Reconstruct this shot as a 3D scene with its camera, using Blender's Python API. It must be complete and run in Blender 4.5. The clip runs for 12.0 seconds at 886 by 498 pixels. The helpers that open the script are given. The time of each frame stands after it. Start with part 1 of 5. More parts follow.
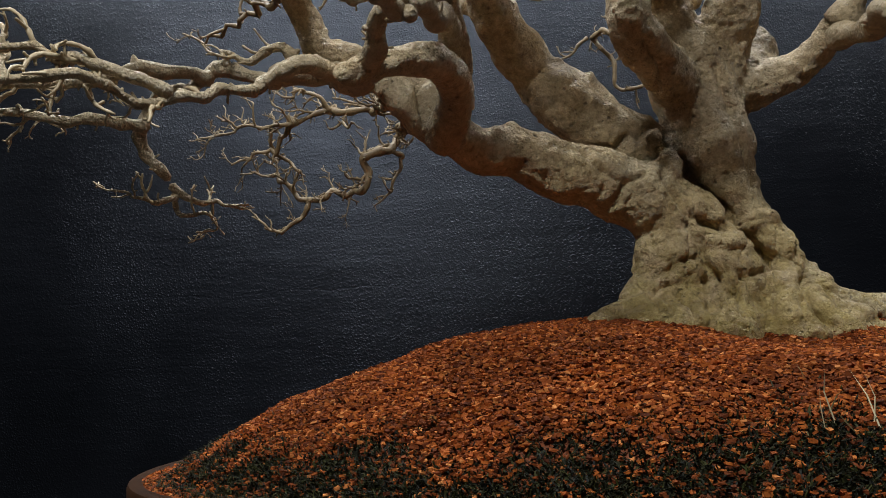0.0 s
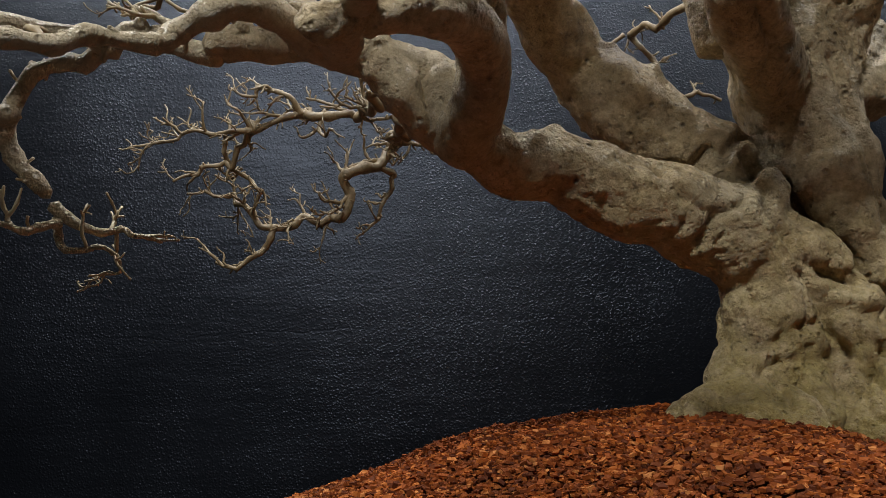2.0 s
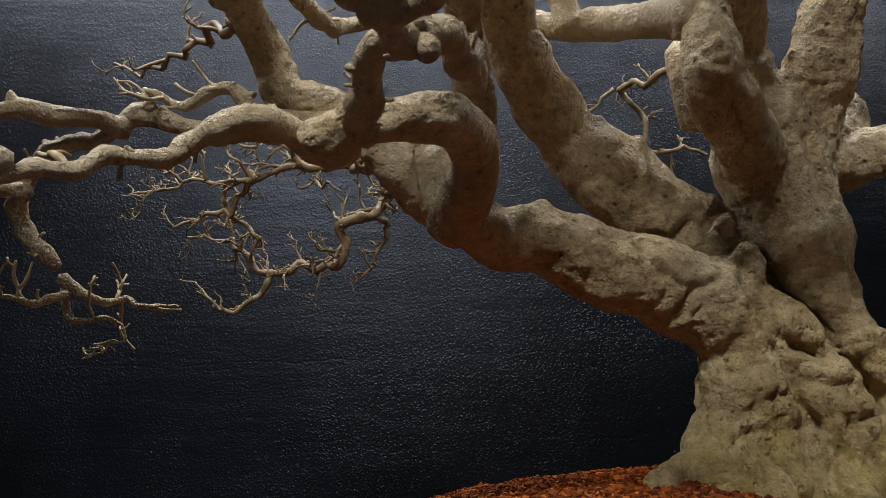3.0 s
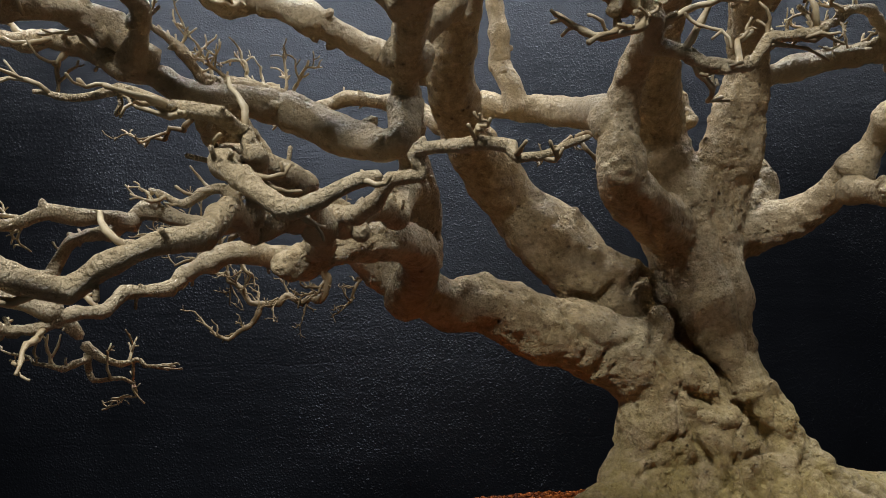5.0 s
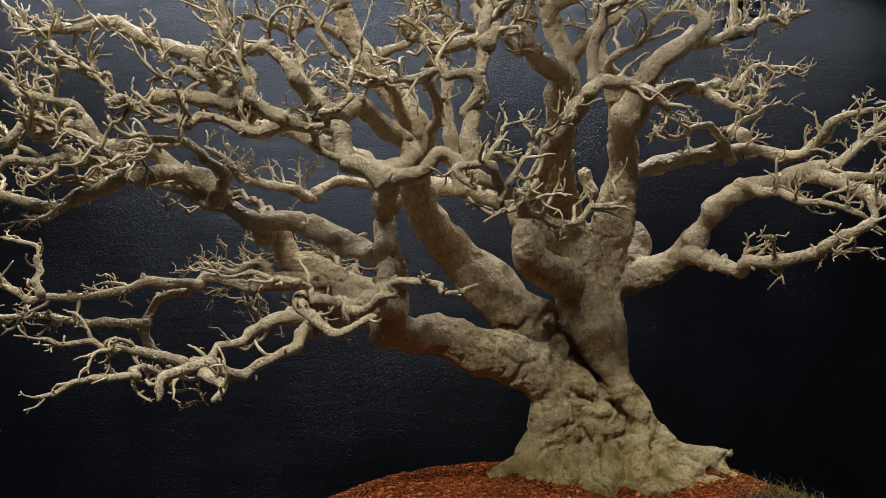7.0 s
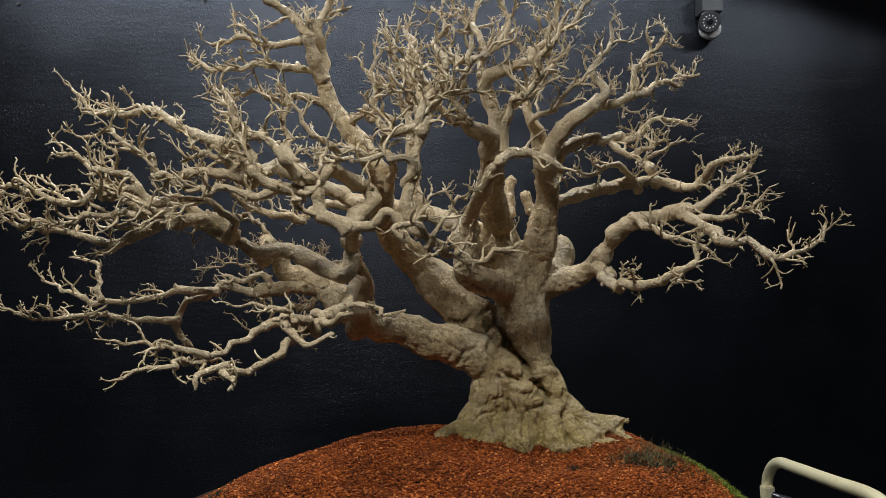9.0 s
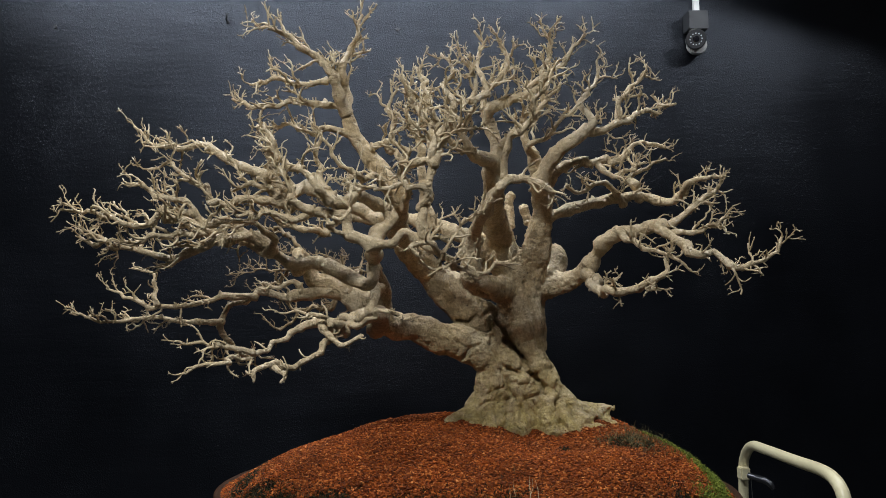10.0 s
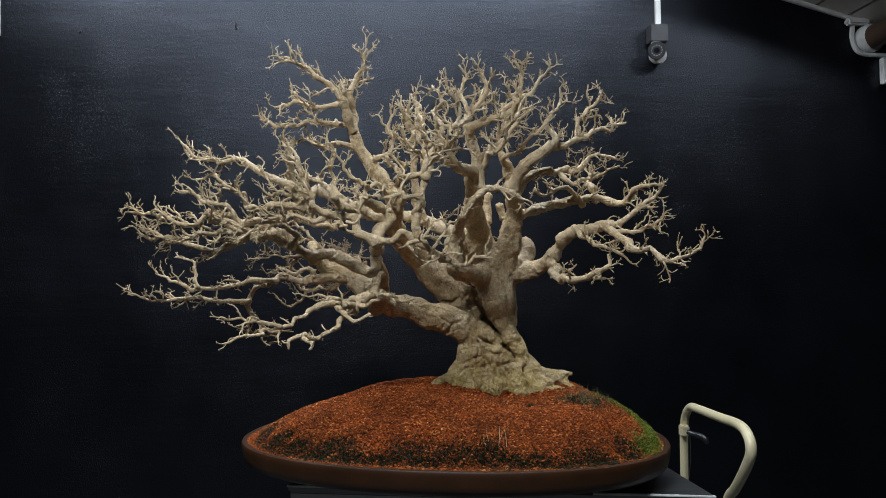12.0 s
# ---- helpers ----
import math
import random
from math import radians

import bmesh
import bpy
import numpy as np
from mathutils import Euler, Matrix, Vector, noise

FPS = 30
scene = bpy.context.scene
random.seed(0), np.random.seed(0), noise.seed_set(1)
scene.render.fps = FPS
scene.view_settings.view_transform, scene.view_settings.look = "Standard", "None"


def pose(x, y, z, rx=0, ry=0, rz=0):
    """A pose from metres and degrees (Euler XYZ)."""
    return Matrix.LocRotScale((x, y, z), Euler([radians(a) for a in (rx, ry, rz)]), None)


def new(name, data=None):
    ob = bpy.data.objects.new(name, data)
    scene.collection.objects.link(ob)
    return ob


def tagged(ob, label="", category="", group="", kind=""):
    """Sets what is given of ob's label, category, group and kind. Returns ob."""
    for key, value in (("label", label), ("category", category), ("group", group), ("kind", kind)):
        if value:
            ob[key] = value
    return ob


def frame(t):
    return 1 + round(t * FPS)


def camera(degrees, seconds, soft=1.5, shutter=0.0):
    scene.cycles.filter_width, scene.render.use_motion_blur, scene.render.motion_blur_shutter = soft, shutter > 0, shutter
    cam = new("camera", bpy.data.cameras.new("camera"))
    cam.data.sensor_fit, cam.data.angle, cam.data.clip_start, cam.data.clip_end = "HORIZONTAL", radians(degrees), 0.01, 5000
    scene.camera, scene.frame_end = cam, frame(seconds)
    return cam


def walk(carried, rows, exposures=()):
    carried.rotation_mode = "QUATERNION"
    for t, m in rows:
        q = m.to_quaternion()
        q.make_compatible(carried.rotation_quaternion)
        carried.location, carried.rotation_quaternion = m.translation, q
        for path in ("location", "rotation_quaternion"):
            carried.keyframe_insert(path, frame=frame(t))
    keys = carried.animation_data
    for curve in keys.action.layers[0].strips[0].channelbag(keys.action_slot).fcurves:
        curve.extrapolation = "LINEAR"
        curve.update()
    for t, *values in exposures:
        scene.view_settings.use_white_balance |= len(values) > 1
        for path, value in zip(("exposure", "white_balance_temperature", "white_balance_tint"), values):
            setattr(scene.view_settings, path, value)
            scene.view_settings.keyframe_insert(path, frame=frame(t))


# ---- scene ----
cam = camera(64.9, 12.0, 0.9)
METRES, EYE, TILT, LEAN, TURN = 1.7, 1.1, 9.0, 3.5, 0.0
ROWS = [
    (0.0, 0.0, 0.0, 0.0, 0.0, 0.0, -0.0),
    (0.5, 0.0021, 0.0299, -0.0019, 0.02, 0.35, 0.11),
    (1.0, -0.0135, 0.0744, -0.0054, 0.23, 1.28, -0.04),
    (1.5, -0.0125, 0.12, 0.0028, -0.57, 1.92, -0.46),
    (2.0, -0.0155, 0.1468, 0.0132, -1.6, 2.24, -0.95),
    (2.5, -0.0147, 0.1483, 0.0256, -2.16, 2.5, -1.53),
    (3.0, -0.0152, 0.1297, 0.042, -2.13, 3.14, -1.92),
    (3.5, -0.0118, 0.1137, 0.0553, -2.13, 3.36, -2.2),
    (5.5, 0.0079, 0.0079, 0.1121, -2.12, -0.57, -2.37),
    (6.0, 0.0043, -0.0619, 0.1301, -3.26, -1.37, -2.54),
    (6.5, 0.0039, -0.1111, 0.148, -4.23, -1.19, -2.93),
    (7.0, 0.0022, -0.1345, 0.1559, -4.33, -0.9, -2.45),
    (7.5, 0.01, -0.1901, 0.1828, -4.74, -1.93, -2.73),
    (9.5, 0.0473, -0.3674, 0.2404, -3.03, -4.81, -3.01),
    (10.0, 0.0292, -0.4283, 0.2581, -3.15, -5.13, -2.81),
    (10.5, 0.0242, -0.4712, 0.2685, -3.89, -5.34, -2.88),
    (11.0, 0.0119, -0.5178, 0.282, -4.23, -5.89, -2.69),
    (11.5, 0.0115, -0.5569, 0.2876, -4.54, -6.8, -2.61),
    (12.0, 0.0082, -0.613, 0.3034, -4.47, -7.14, -3.44),
]
walk(cam, [(t, pose(0, 0, EYE, TILT, LEAN, TURN) @ pose(METRES * x, METRES * y, METRES * z, 90 + pitch, roll, yaw)) for t, x, y, z, yaw, pitch, roll in ROWS],
     [(0.0, 0.0, 6450, 10), (1.5, 0.0, 6450, 10), (3.5, -0.04, 6700, 10), (5.5, -0.04, 6600, 10), (7.5, -0.12, 6620, 10), (9.5, -0.12, 6350, 10), (12.0, -0.04, 6100, 10)])

# ---- light: ceiling lamps of a dim shed ----
world = bpy.data.worlds.new("dim_air")
world.use_nodes = True
world.node_tree.nodes["Background"].inputs["Color"].default_value = (0.55, 0.65, 0.85, 1)
world.node_tree.nodes["Background"].inputs["Strength"].default_value = 0.004
scene.world = world
scene.view_settings.exposure = 0.0


def ceiling_light(name, at, size, watts, colour):
    data = bpy.data.lights.new(name, "AREA")
    data.shape, data.size, data.size_y, data.energy, data.color = "RECTANGLE", size[0], size[1], watts, colour
    ob = new(name, data)
    ob.matrix_world = pose(*at)
    return ob


LAMP_A, LAMP_B = (-0.2, 1.02, 3.06), (1.95, 0.75, 2.98)
LAMP_C = (-0.45, -0.85, 3.06)
ceiling_light("tube_glow", (LAMP_C[0], LAMP_C[1], LAMP_C[2] - 0.06), (0.8, 0.14), 77, (0.93, 0.97, 1.0))
ceiling_light("tube_glow", (LAMP_A[0], LAMP_A[1], LAMP_A[2] - 0.06), (3.0, 0.20), 64, (0.93, 0.97, 1.0))
ceiling_light("bulb_glow", (LAMP_B[0], LAMP_B[1], LAMP_B[2] - 0.06), (0.5, 0.12), 13, (0.93, 0.97, 1.0))


# ---- materials ----
def material(name, rough=0.6, metal=0.0, spec=0.5):
    m = bpy.data.materials.new(name)
    m.use_nodes = True
    b = m.node_tree.nodes["Principled BSDF"]
    b.inputs["Roughness"].default_value = rough
    b.inputs["Metallic"].default_value = metal
    b.inputs["Specular IOR Level"].default_value = spec
    return m


def node(m, kind, **values):
    n = m.node_tree.nodes.new(kind)
    for key, value in values.items():
        n.inputs[key.replace("_", " ")].default_value = value
    return n


def link(m, a, b):
    m.node_tree.links.new(a, b)


def coords(m, scale=(1, 1, 1)):
    tc = node(m, "ShaderNodeTexCoord")
    mp = node(m, "ShaderNodeMapping")
    mp.inputs["Scale"].default_value = scale
    link(m, tc.outputs["Object"], mp.inputs["Vector"])
    return mp.outputs["Vector"]


def noise_of(m, scale, detail=4, rough=0.55, stretch=(1, 1, 1)):
    n = node(m, "ShaderNodeTexNoise", Scale=scale, Detail=detail, Roughness=rough)
    link(m, coords(m, stretch), n.inputs["Vector"])
    return n.outputs["Fac"]


def ramp(m, fac, stops):
    r = node(m, "ShaderNodeValToRGB")
    while len(r.color_ramp.elements) < len(stops):
        r.color_ramp.elements.new(0.5)
    for e, (p, c) in zip(r.color_ramp.elements, stops):
        e.position, e.color = p, (*c, 1)
    link(m, fac, r.inputs["Fac"])
    return r.outputs["Color"]


def mixed(m, fac, a, b, kind="MIX"):
    n = m.node_tree.nodes.new("ShaderNodeMix")
    n.data_type, n.blend_type = "RGBA", kind
    for socket, value in ((n.inputs[0], fac), (n.inputs[6], a), (n.inputs[7], b)):
        if hasattr(value, "is_output"):
            link(m, value, socket)
        else:
            socket.default_value = value
    return n.outputs[2]


def maths(m, kind, a, b):
    n = m.node_tree.nodes.new("ShaderNodeMath")
    n.operation = kind
    for socket, value in zip(n.inputs, (a, b)):
        if hasattr(value, "is_output"):
            link(m, value, socket)
        else:
            socket.default_value = value
    return n.outputs[0]


def finish(m, colour=None, rough=None, bumps=()):
    b = m.node_tree.nodes["Principled BSDF"]
    if colour is not None:
        if hasattr(colour, "is_output"):
            link(m, colour, b.inputs["Base Color"])
        else:
            b.inputs["Base Color"].default_value = (*colour, 1)
    if rough is not None:
        link(m, rough, b.inputs["Roughness"])
    last = None
    for height, strength, distance in bumps:
        n = node(m, "ShaderNodeBump", Strength=strength, Distance=distance)
        link(m, height, n.inputs["Height"])
        if last is not None:
            link(m, last, n.inputs["Normal"])
        last = n.outputs["Normal"]
    if last is not None:
        link(m, last, b.inputs["Normal"])
    return m


def bark_material(name, mossy, wear):
    m = material(name, 0.55, spec=0.55)
    base = ramp(m, noise_of(m, 15, 7, 0.72), [(0.28, (0.23, 0.148, 0.068)), (0.42, (0.49, 0.360, 0.190)), (0.54, (0.64, 0.490, 0.285)), (0.70, (0.76, 0.625, 0.420))])
    fine = ramp(m, noise_of(m, 120, 7, 0.80), [(0.30, (0.46, 0.40, 0.33)), (0.44, (0.84, 0.80, 0.74)), (0.58, (1.06, 1.04, 1.0)), (0.72, (1.25, 1.23, 1.2))])
    base = mixed(m, wear, (0.59, 0.465, 0.290, 1), base)
    colour = mixed(m, 0.35 + 0.65 * wear, base, fine, "MULTIPLY")
    grey = ramp(m, noise_of(m, 5, 3), [(0.52, (0, 0, 0)), (0.68, (1, 1, 1))])
    colour = mixed(m, maths(m, "MULTIPLY", grey, 0.35), colour, (0.48, 0.42, 0.315, 1))
    # dark pores and pale flecks
    heights = []
    for scale, share, edge in ((62.0, 0.80, 0.19), (140.0, 0.35, 0.24)):
        pore = node(m, "ShaderNodeTexVoronoi", Scale=scale)
        link(m, coords(m), pore.inputs["Vector"])
        dots = ramp(m, pore.outputs["Distance"], [(0.05, (0.22, 0.16, 0.11)), (edge, (1, 1, 1))])
        patch = ramp(m, noise_of(m, scale * 0.17, 3), [(0.45, (0, 0, 0)), (0.57, (1, 1, 1))])
        colour = mixed(m, maths(m, "MULTIPLY", patch, share * wear), colour, mixed(m, 1.0, colour, dots, "MULTIPLY"))
        heights.append(dots)
    fleck = ramp(m, noise_of(m, 210, 4, 0.6), [(0.63, (0, 0, 0)), (0.70, (1, 1, 1))])
    colour = mixed(m, maths(m, "MULTIPLY", fleck, 0.45), colour, (0.74, 0.66, 0.50, 1))
    if mossy:
        sep = node(m, "ShaderNodeSeparateXYZ")
        link(m, coords(m), sep.inputs["Vector"])
        low = node(m, "ShaderNodeMapRange")
        for key, value in (("From Min", 1.36), ("From Max", 1.12), ("To Min", 0.0), ("To Max", 0.80)):
            low.inputs[key].default_value = value
        link(m, sep.outputs["Z"], low.inputs["Value"])
        film = ramp(m, noise_of(m, 26, 6, 0.75), [(0.34, (0, 0, 0)), (0.56, (1, 1, 1))])
        colour = mixed(m, maths(m, "MULTIPLY", low.outputs["Result"], film), colour, mixed(m, 1.0, (0.52, 0.400, 0.125, 1), fine, "MULTIPLY"))
    rough = node(m, "ShaderNodeMapRange")
    rough.inputs["To Min"].default_value, rough.inputs["To Max"].default_value = 0.30, 0.60
    link(m, noise_of(m, 30, 4), rough.inputs["Value"])
    return finish(m, colour, rough.outputs["Result"], [(noise_of(m, 42, 5, 0.65), 0.7, 0.012), (noise_of(m, 115, 4, 0.65), 0.9, 0.008), (noise_of(m, 260, 5, 0.75), 0.9, 0.004),
                                   (heights[0], 0.9, 0.006 * wear), (heights[1], 0.9, 0.004 * wear)])


BARK = bark_material("pale_bark", False, 0.5)
TRUNK_BARK = bark_material("trunk_bark", True, 1.0)


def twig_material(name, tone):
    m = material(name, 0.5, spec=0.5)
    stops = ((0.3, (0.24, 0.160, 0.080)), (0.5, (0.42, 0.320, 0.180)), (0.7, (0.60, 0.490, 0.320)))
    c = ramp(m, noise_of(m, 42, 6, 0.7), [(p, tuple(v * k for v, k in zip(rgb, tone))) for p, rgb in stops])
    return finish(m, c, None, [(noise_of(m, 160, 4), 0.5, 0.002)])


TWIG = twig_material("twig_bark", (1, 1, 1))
# browner bark for the rear boughs, with their weaker light darkened into the colour
DIM_BROWN = twig_material("dim_brown_twig_bark", (0.52, 0.47, 0.40))


def wall_material():
    m = material("black_wall_paint", 0.45, spec=0.41)
    c = ramp(m, noise_of(m, 1.6, 5, 0.6), [(0.3, (0.0012, 0.0013, 0.0018)), (0.7, (0.0030, 0.0032, 0.0043))])
    worn = ramp(m, noise_of(m, 7, 6, 0.75), [(0.66, (0, 0, 0)), (0.78, (1, 1, 1))])
    c = mixed(m, maths(m, "MULTIPLY", worn, 0.35), c, (0.022, 0.023, 0.026, 1))
    dust = node(m, "ShaderNodeTexVoronoi", Scale=34.0)
    link(m, coords(m), dust.inputs["Vector"])
    dot = ramp(m, dust.outputs["Distance"], [(0.035, (1, 1, 1)), (0.06, (0, 0, 0))])
    some = ramp(m, noise_of(m, 23, 2), [(0.56, (0, 0, 0)), (0.62, (1, 1, 1))])
    c = mixed(m, maths(m, "MULTIPLY", dot, some), c, (0.16, 0.16, 0.17, 1))
    rough = node(m, "ShaderNodeMapRange")
    rough.inputs["To Min"].default_value, rough.inputs["To Max"].default_value = 0.28, 0.41
    link(m, noise_of(m, 3.2, 4), rough.inputs["Value"])
    m.node_tree.nodes["Principled BSDF"].inputs["Specular Tint"].default_value = (0.80, 0.88, 1.05, 1)
    grain = noise_of(m, 210, 3, 0.6)
    where = ramp(m, noise_of(m, 2.6, 4, 0.6, (1, 1, 0.55)), [(0.38, (0.40, 0.40, 0.40)), (0.64, (1, 1, 1))])
    dab = node(m, "ShaderNodeTexVoronoi", Scale=185.0, Randomness=1.0)
    link(m, coords(m), dab.inputs["Vector"])
    dabs = ramp(m, dab.outputs["Distance"], [(0.12, (1, 1, 1)), (0.52, (0, 0, 0))])
    stipple = maths(m, "MULTIPLY", mixed(m, 0.38, grain, dabs), where)
    # long wavy cracks in the plaster
    sep = node(m, "ShaderNodeSeparateXYZ")
    link(m, coords(m), sep.inputs["Vector"])
    cracks = None
    for level, sway, shift in ((1.292, 0.09, 0.0), (1.12, 0.12, 3.0)):
        wave = node(m, "ShaderNodeTexNoise", Scale=2.2, Detail=7.0, Roughness=0.6)
        mp = node(m, "ShaderNodeMapping")
        mp.inputs["Scale"].default_value, mp.inputs["Location"].default_value = (1, 0, 0), (shift, shift, 0)
        link(m, coords(m), mp.inputs["Vector"])
        link(m, mp.outputs["Vector"], wave.inputs["Vector"])
        line = maths(m, "ADD", sep.outputs["Z"], maths(m, "MULTIPLY", maths(m, "SUBTRACT", wave.outputs["Fac"], 0.5), sway))
        gap = ramp(m, maths(m, "ABSOLUTE", maths(m, "SUBTRACT", line, level), 0.0), [(0.0008, (0, 0, 0)), (0.0040, (1, 1, 1))])
        cracks = gap if cracks is None else mixed(m, 1.0, cracks, gap, "MULTIPLY")
    broken = ramp(m, noise_of(m, 4, 3, 0.6, (1, 1, 3)), [(0.44, (1, 1, 1)), (0.52, (0, 0, 0))])
    cracks = mixed(m, broken, cracks, (1, 1, 1, 1))
    return finish(m, c, rough.outputs["Result"], [(noise_of(m, 7, 4, 0.6, (0.35, 1, 1.6)), 0.16, 0.02), (noise_of(m, 60, 3), 0.07, 0.006), (cracks, 0.25, 0.0010), (stipple, 1.0, 0.0020)])


WALL = wall_material()


def speckled(name, dark, light, rough, scale=20, metal=0.0, spec=0.5, bump=0.1, stretch=(1, 1, 1)):
    m = material(name, rough, metal, spec)
    c = ramp(m, noise_of(m, scale, 5, 0.6, stretch), [(0.3, dark), (0.7, light)])
    return finish(m, c, None, [(noise_of(m, scale * 6, 4, 0.6, stretch), bump, 0.002)])


GLAZE = speckled("brown_unglazed_clay", (0.026, 0.0098, 0.0026), (0.043, 0.0160, 0.0044), 0.42, 14)
STEEL = speckled("brushed_steel", (0.20, 0.21, 0.21), (0.29, 0.29, 0.285), 0.30, 4, 0.93, 0.5, 0.06, (1, 30, 30))
SATIN = speckled("satin_steel", (0.66, 0.67, 0.66), (0.74, 0.74, 0.72), 0.45, 5, 0.1, 0.5, 0.06, (1, 20, 20))
CREAM = speckled("cream_enamel", (0.58, 0.51, 0.31), (0.70, 0.63, 0.41), 0.35, 12)
WHITE = speckled("white_plastic", (0.62, 0.62, 0.60), (0.74, 0.74, 0.72), 0.4, 30)
BLACK = speckled("black_plastic", (0.012, 0.012, 0.013), (0.022, 0.022, 0.024), 0.35, 30)
BOXGREY = speckled("black_painted_box", (0.022, 0.023, 0.026), (0.035, 0.036, 0.04), 0.5, 40)
LENS = speckled("camera_glass", (0.006, 0.006, 0.008), (0.01, 0.01, 0.012), 0.06, 10)
BOARD = speckled("grey_roof_board", (0.58, 0.57, 0.52), (0.74, 0.73, 0.68), 0.6, 9, bump=0.3)
BEAM = speckled("brown_pipe", (0.05, 0.028, 0.018), (0.09, 0.05, 0.03), 0.5, 8)
CONCRETE = speckled("grey_concrete", (0.030, 0.030, 0.029), (0.055, 0.055, 0.052), 0.8, 5, bump=0.4)
DARKWALL = speckled("dark_room_paint", (0.012, 0.013, 0.014), (0.02, 0.021, 0.023), 0.6, 3)
LEVER = speckled("dark_steel", (0.05, 0.05, 0.055), (0.10, 0.10, 0.11), 0.30, 20, 0.8)
LED = speckled("clear_led", (0.55, 0.57, 0.6), (0.7, 0.72, 0.75), 0.2, 60)


def chip_material():
    m = material("fired_clay_chips", 0.8, spec=0.25)
    g = node(m, "ShaderNodeNewGeometry")
    c = ramp(m, g.outputs["Random Per Island"], [(0.0, (0.08, 0.017, 0.003)), (0.25, (0.165, 0.038, 0.005)), (0.6, (0.255, 0.058, 0.007)),
                                                (0.88, (0.37, 0.100, 0.013)), (1.0, (0.58, 0.22, 0.06))])
    d = ramp(m, noise_of(m, 12, 4), [(0.3, (0.65, 0.62, 0.6)), (0.6, (1.05, 1.0, 1.0))])
    return finish(m, mixed(m, 1.0, c, d, "MULTIPLY"), None, [(noise_of(m, 300, 3), 0.4, 0.001)])


CHIPS = chip_material()
SOIL = speckled("damp_red_soil", (0.12, 0.030, 0.008), (0.20, 0.050, 0.011), 0.9, 160, bump=0.6)


def blade_material(name, stops):
    m = material(name, 0.7, spec=0.25)
    g = node(m, "ShaderNodeNewGeometry")
    return finish(m, ramp(m, g.outputs["Random Per Island"], stops))


MOSS_DARK = blade_material("dark_moss", [(0.0, (0.0035, 0.0035, 0.0012)), (0.6, (0.011, 0.0108, 0.0022)), (1.0, (0.040, 0.040, 0.007))])
MOSS_BRIGHT = blade_material("bright_moss", [(0.0, (0.026, 0.040, 0.005)), (0.6, (0.105, 0.145, 0.013)), (1.0, (0.27, 0.28, 0.034))])
PALE = blade_material("pale_stalk", [(0.0, (0.34, 0.27, 0.15)), (1.0, (0.5, 0.42, 0.26))])
STRAW = blade_material("dry_grass", [(0.0, (0.06, 0.05, 0.02)), (0.8, (0.15, 0.12, 0.05)), (1.0, (0.36, 0.29, 0.16))])


# ---- mesh helpers ----
def obj_from(name, bm, mat, parent=None, label="", smooth=True):
    me = bpy.data.meshes.new(name)
    bmesh.ops.recalc_face_normals(bm, faces=bm.faces)
    bm.to_mesh(me)
    bm.free()
    if smooth:
        me.polygons.foreach_set("use_smooth", [True] * len(me.polygons))
        if mat not in (BARK, TWIG, DIM_BROWN, TRUNK_BARK, SOIL):
            me.set_sharp_from_angle(angle=radians(40))
    me.materials.append(mat)
    ob = new(name, me)
    if parent is not None:
        ob.parent = parent
    if label:
        tagged(ob, label)
    return ob


def part(name, bm, mat, parent, label="", smooth=True):
    return obj_from(name, bm, mat, parent, label, smooth)


def thing(name, label, category, at=(0, 0, 0), group="", kind=""):
    ob = new(name)
    ob.location = at
    ob.empty_display_size = 0.05
    return tagged(ob, label, category, group, kind)


def box(bm, lo, hi, bevel=0.0, m=None):
    v = [bm.verts.new((x, y, z)) for x in (lo[0], hi[0]) for y in (lo[1], hi[1]) for z in (lo[2], hi[2])]
    fs = [bm.faces.new([v[i] for i in q]) for q in ((0, 1, 3, 2), (4, 6, 7, 5), (0, 4, 5, 1), (2, 3, 7, 6), (0, 2, 6, 4), (1, 5, 7, 3))]
    if bevel:
        es = list({e for f in fs for e in f.edges})
        r = bmesh.ops.bevel(bm, geom=es, offset=bevel, segments=2, affect="EDGES")
        v = list({w for f in r["faces"] for w in f.verts} | {w for w in v if w.is_valid})
    if m is not None:
        bmesh.ops.transform(bm, matrix=m, verts=v)


def spline(points, step):
    """Smooth points (x, y, z, r) through the given ones, about step apart."""
    p = np.array(points, float)
    p = np.vstack([2 * p[0] - p[1], p, 2 * p[-1] - p[-2]])
    out = []
    for i in range(1, len(p) - 2):
        a, b, c, d = p[i - 1], p[i], p[i + 1], p[i + 2]
        n = max(1, int(np.linalg.norm(c[:3] - b[:3]) / step))
        for k in range(n):
            u = k / n
            q = 0.5 * (2 * b + (c - a) * u + (2 * a - 5 * b + 4 * c - d) * u * u + (3 * b - a - 3 * c + d) * u ** 3)
            q[3] = b[3] + (c[3] - b[3]) * u
            out.append(q)
    out.append(p[-2])
    return out


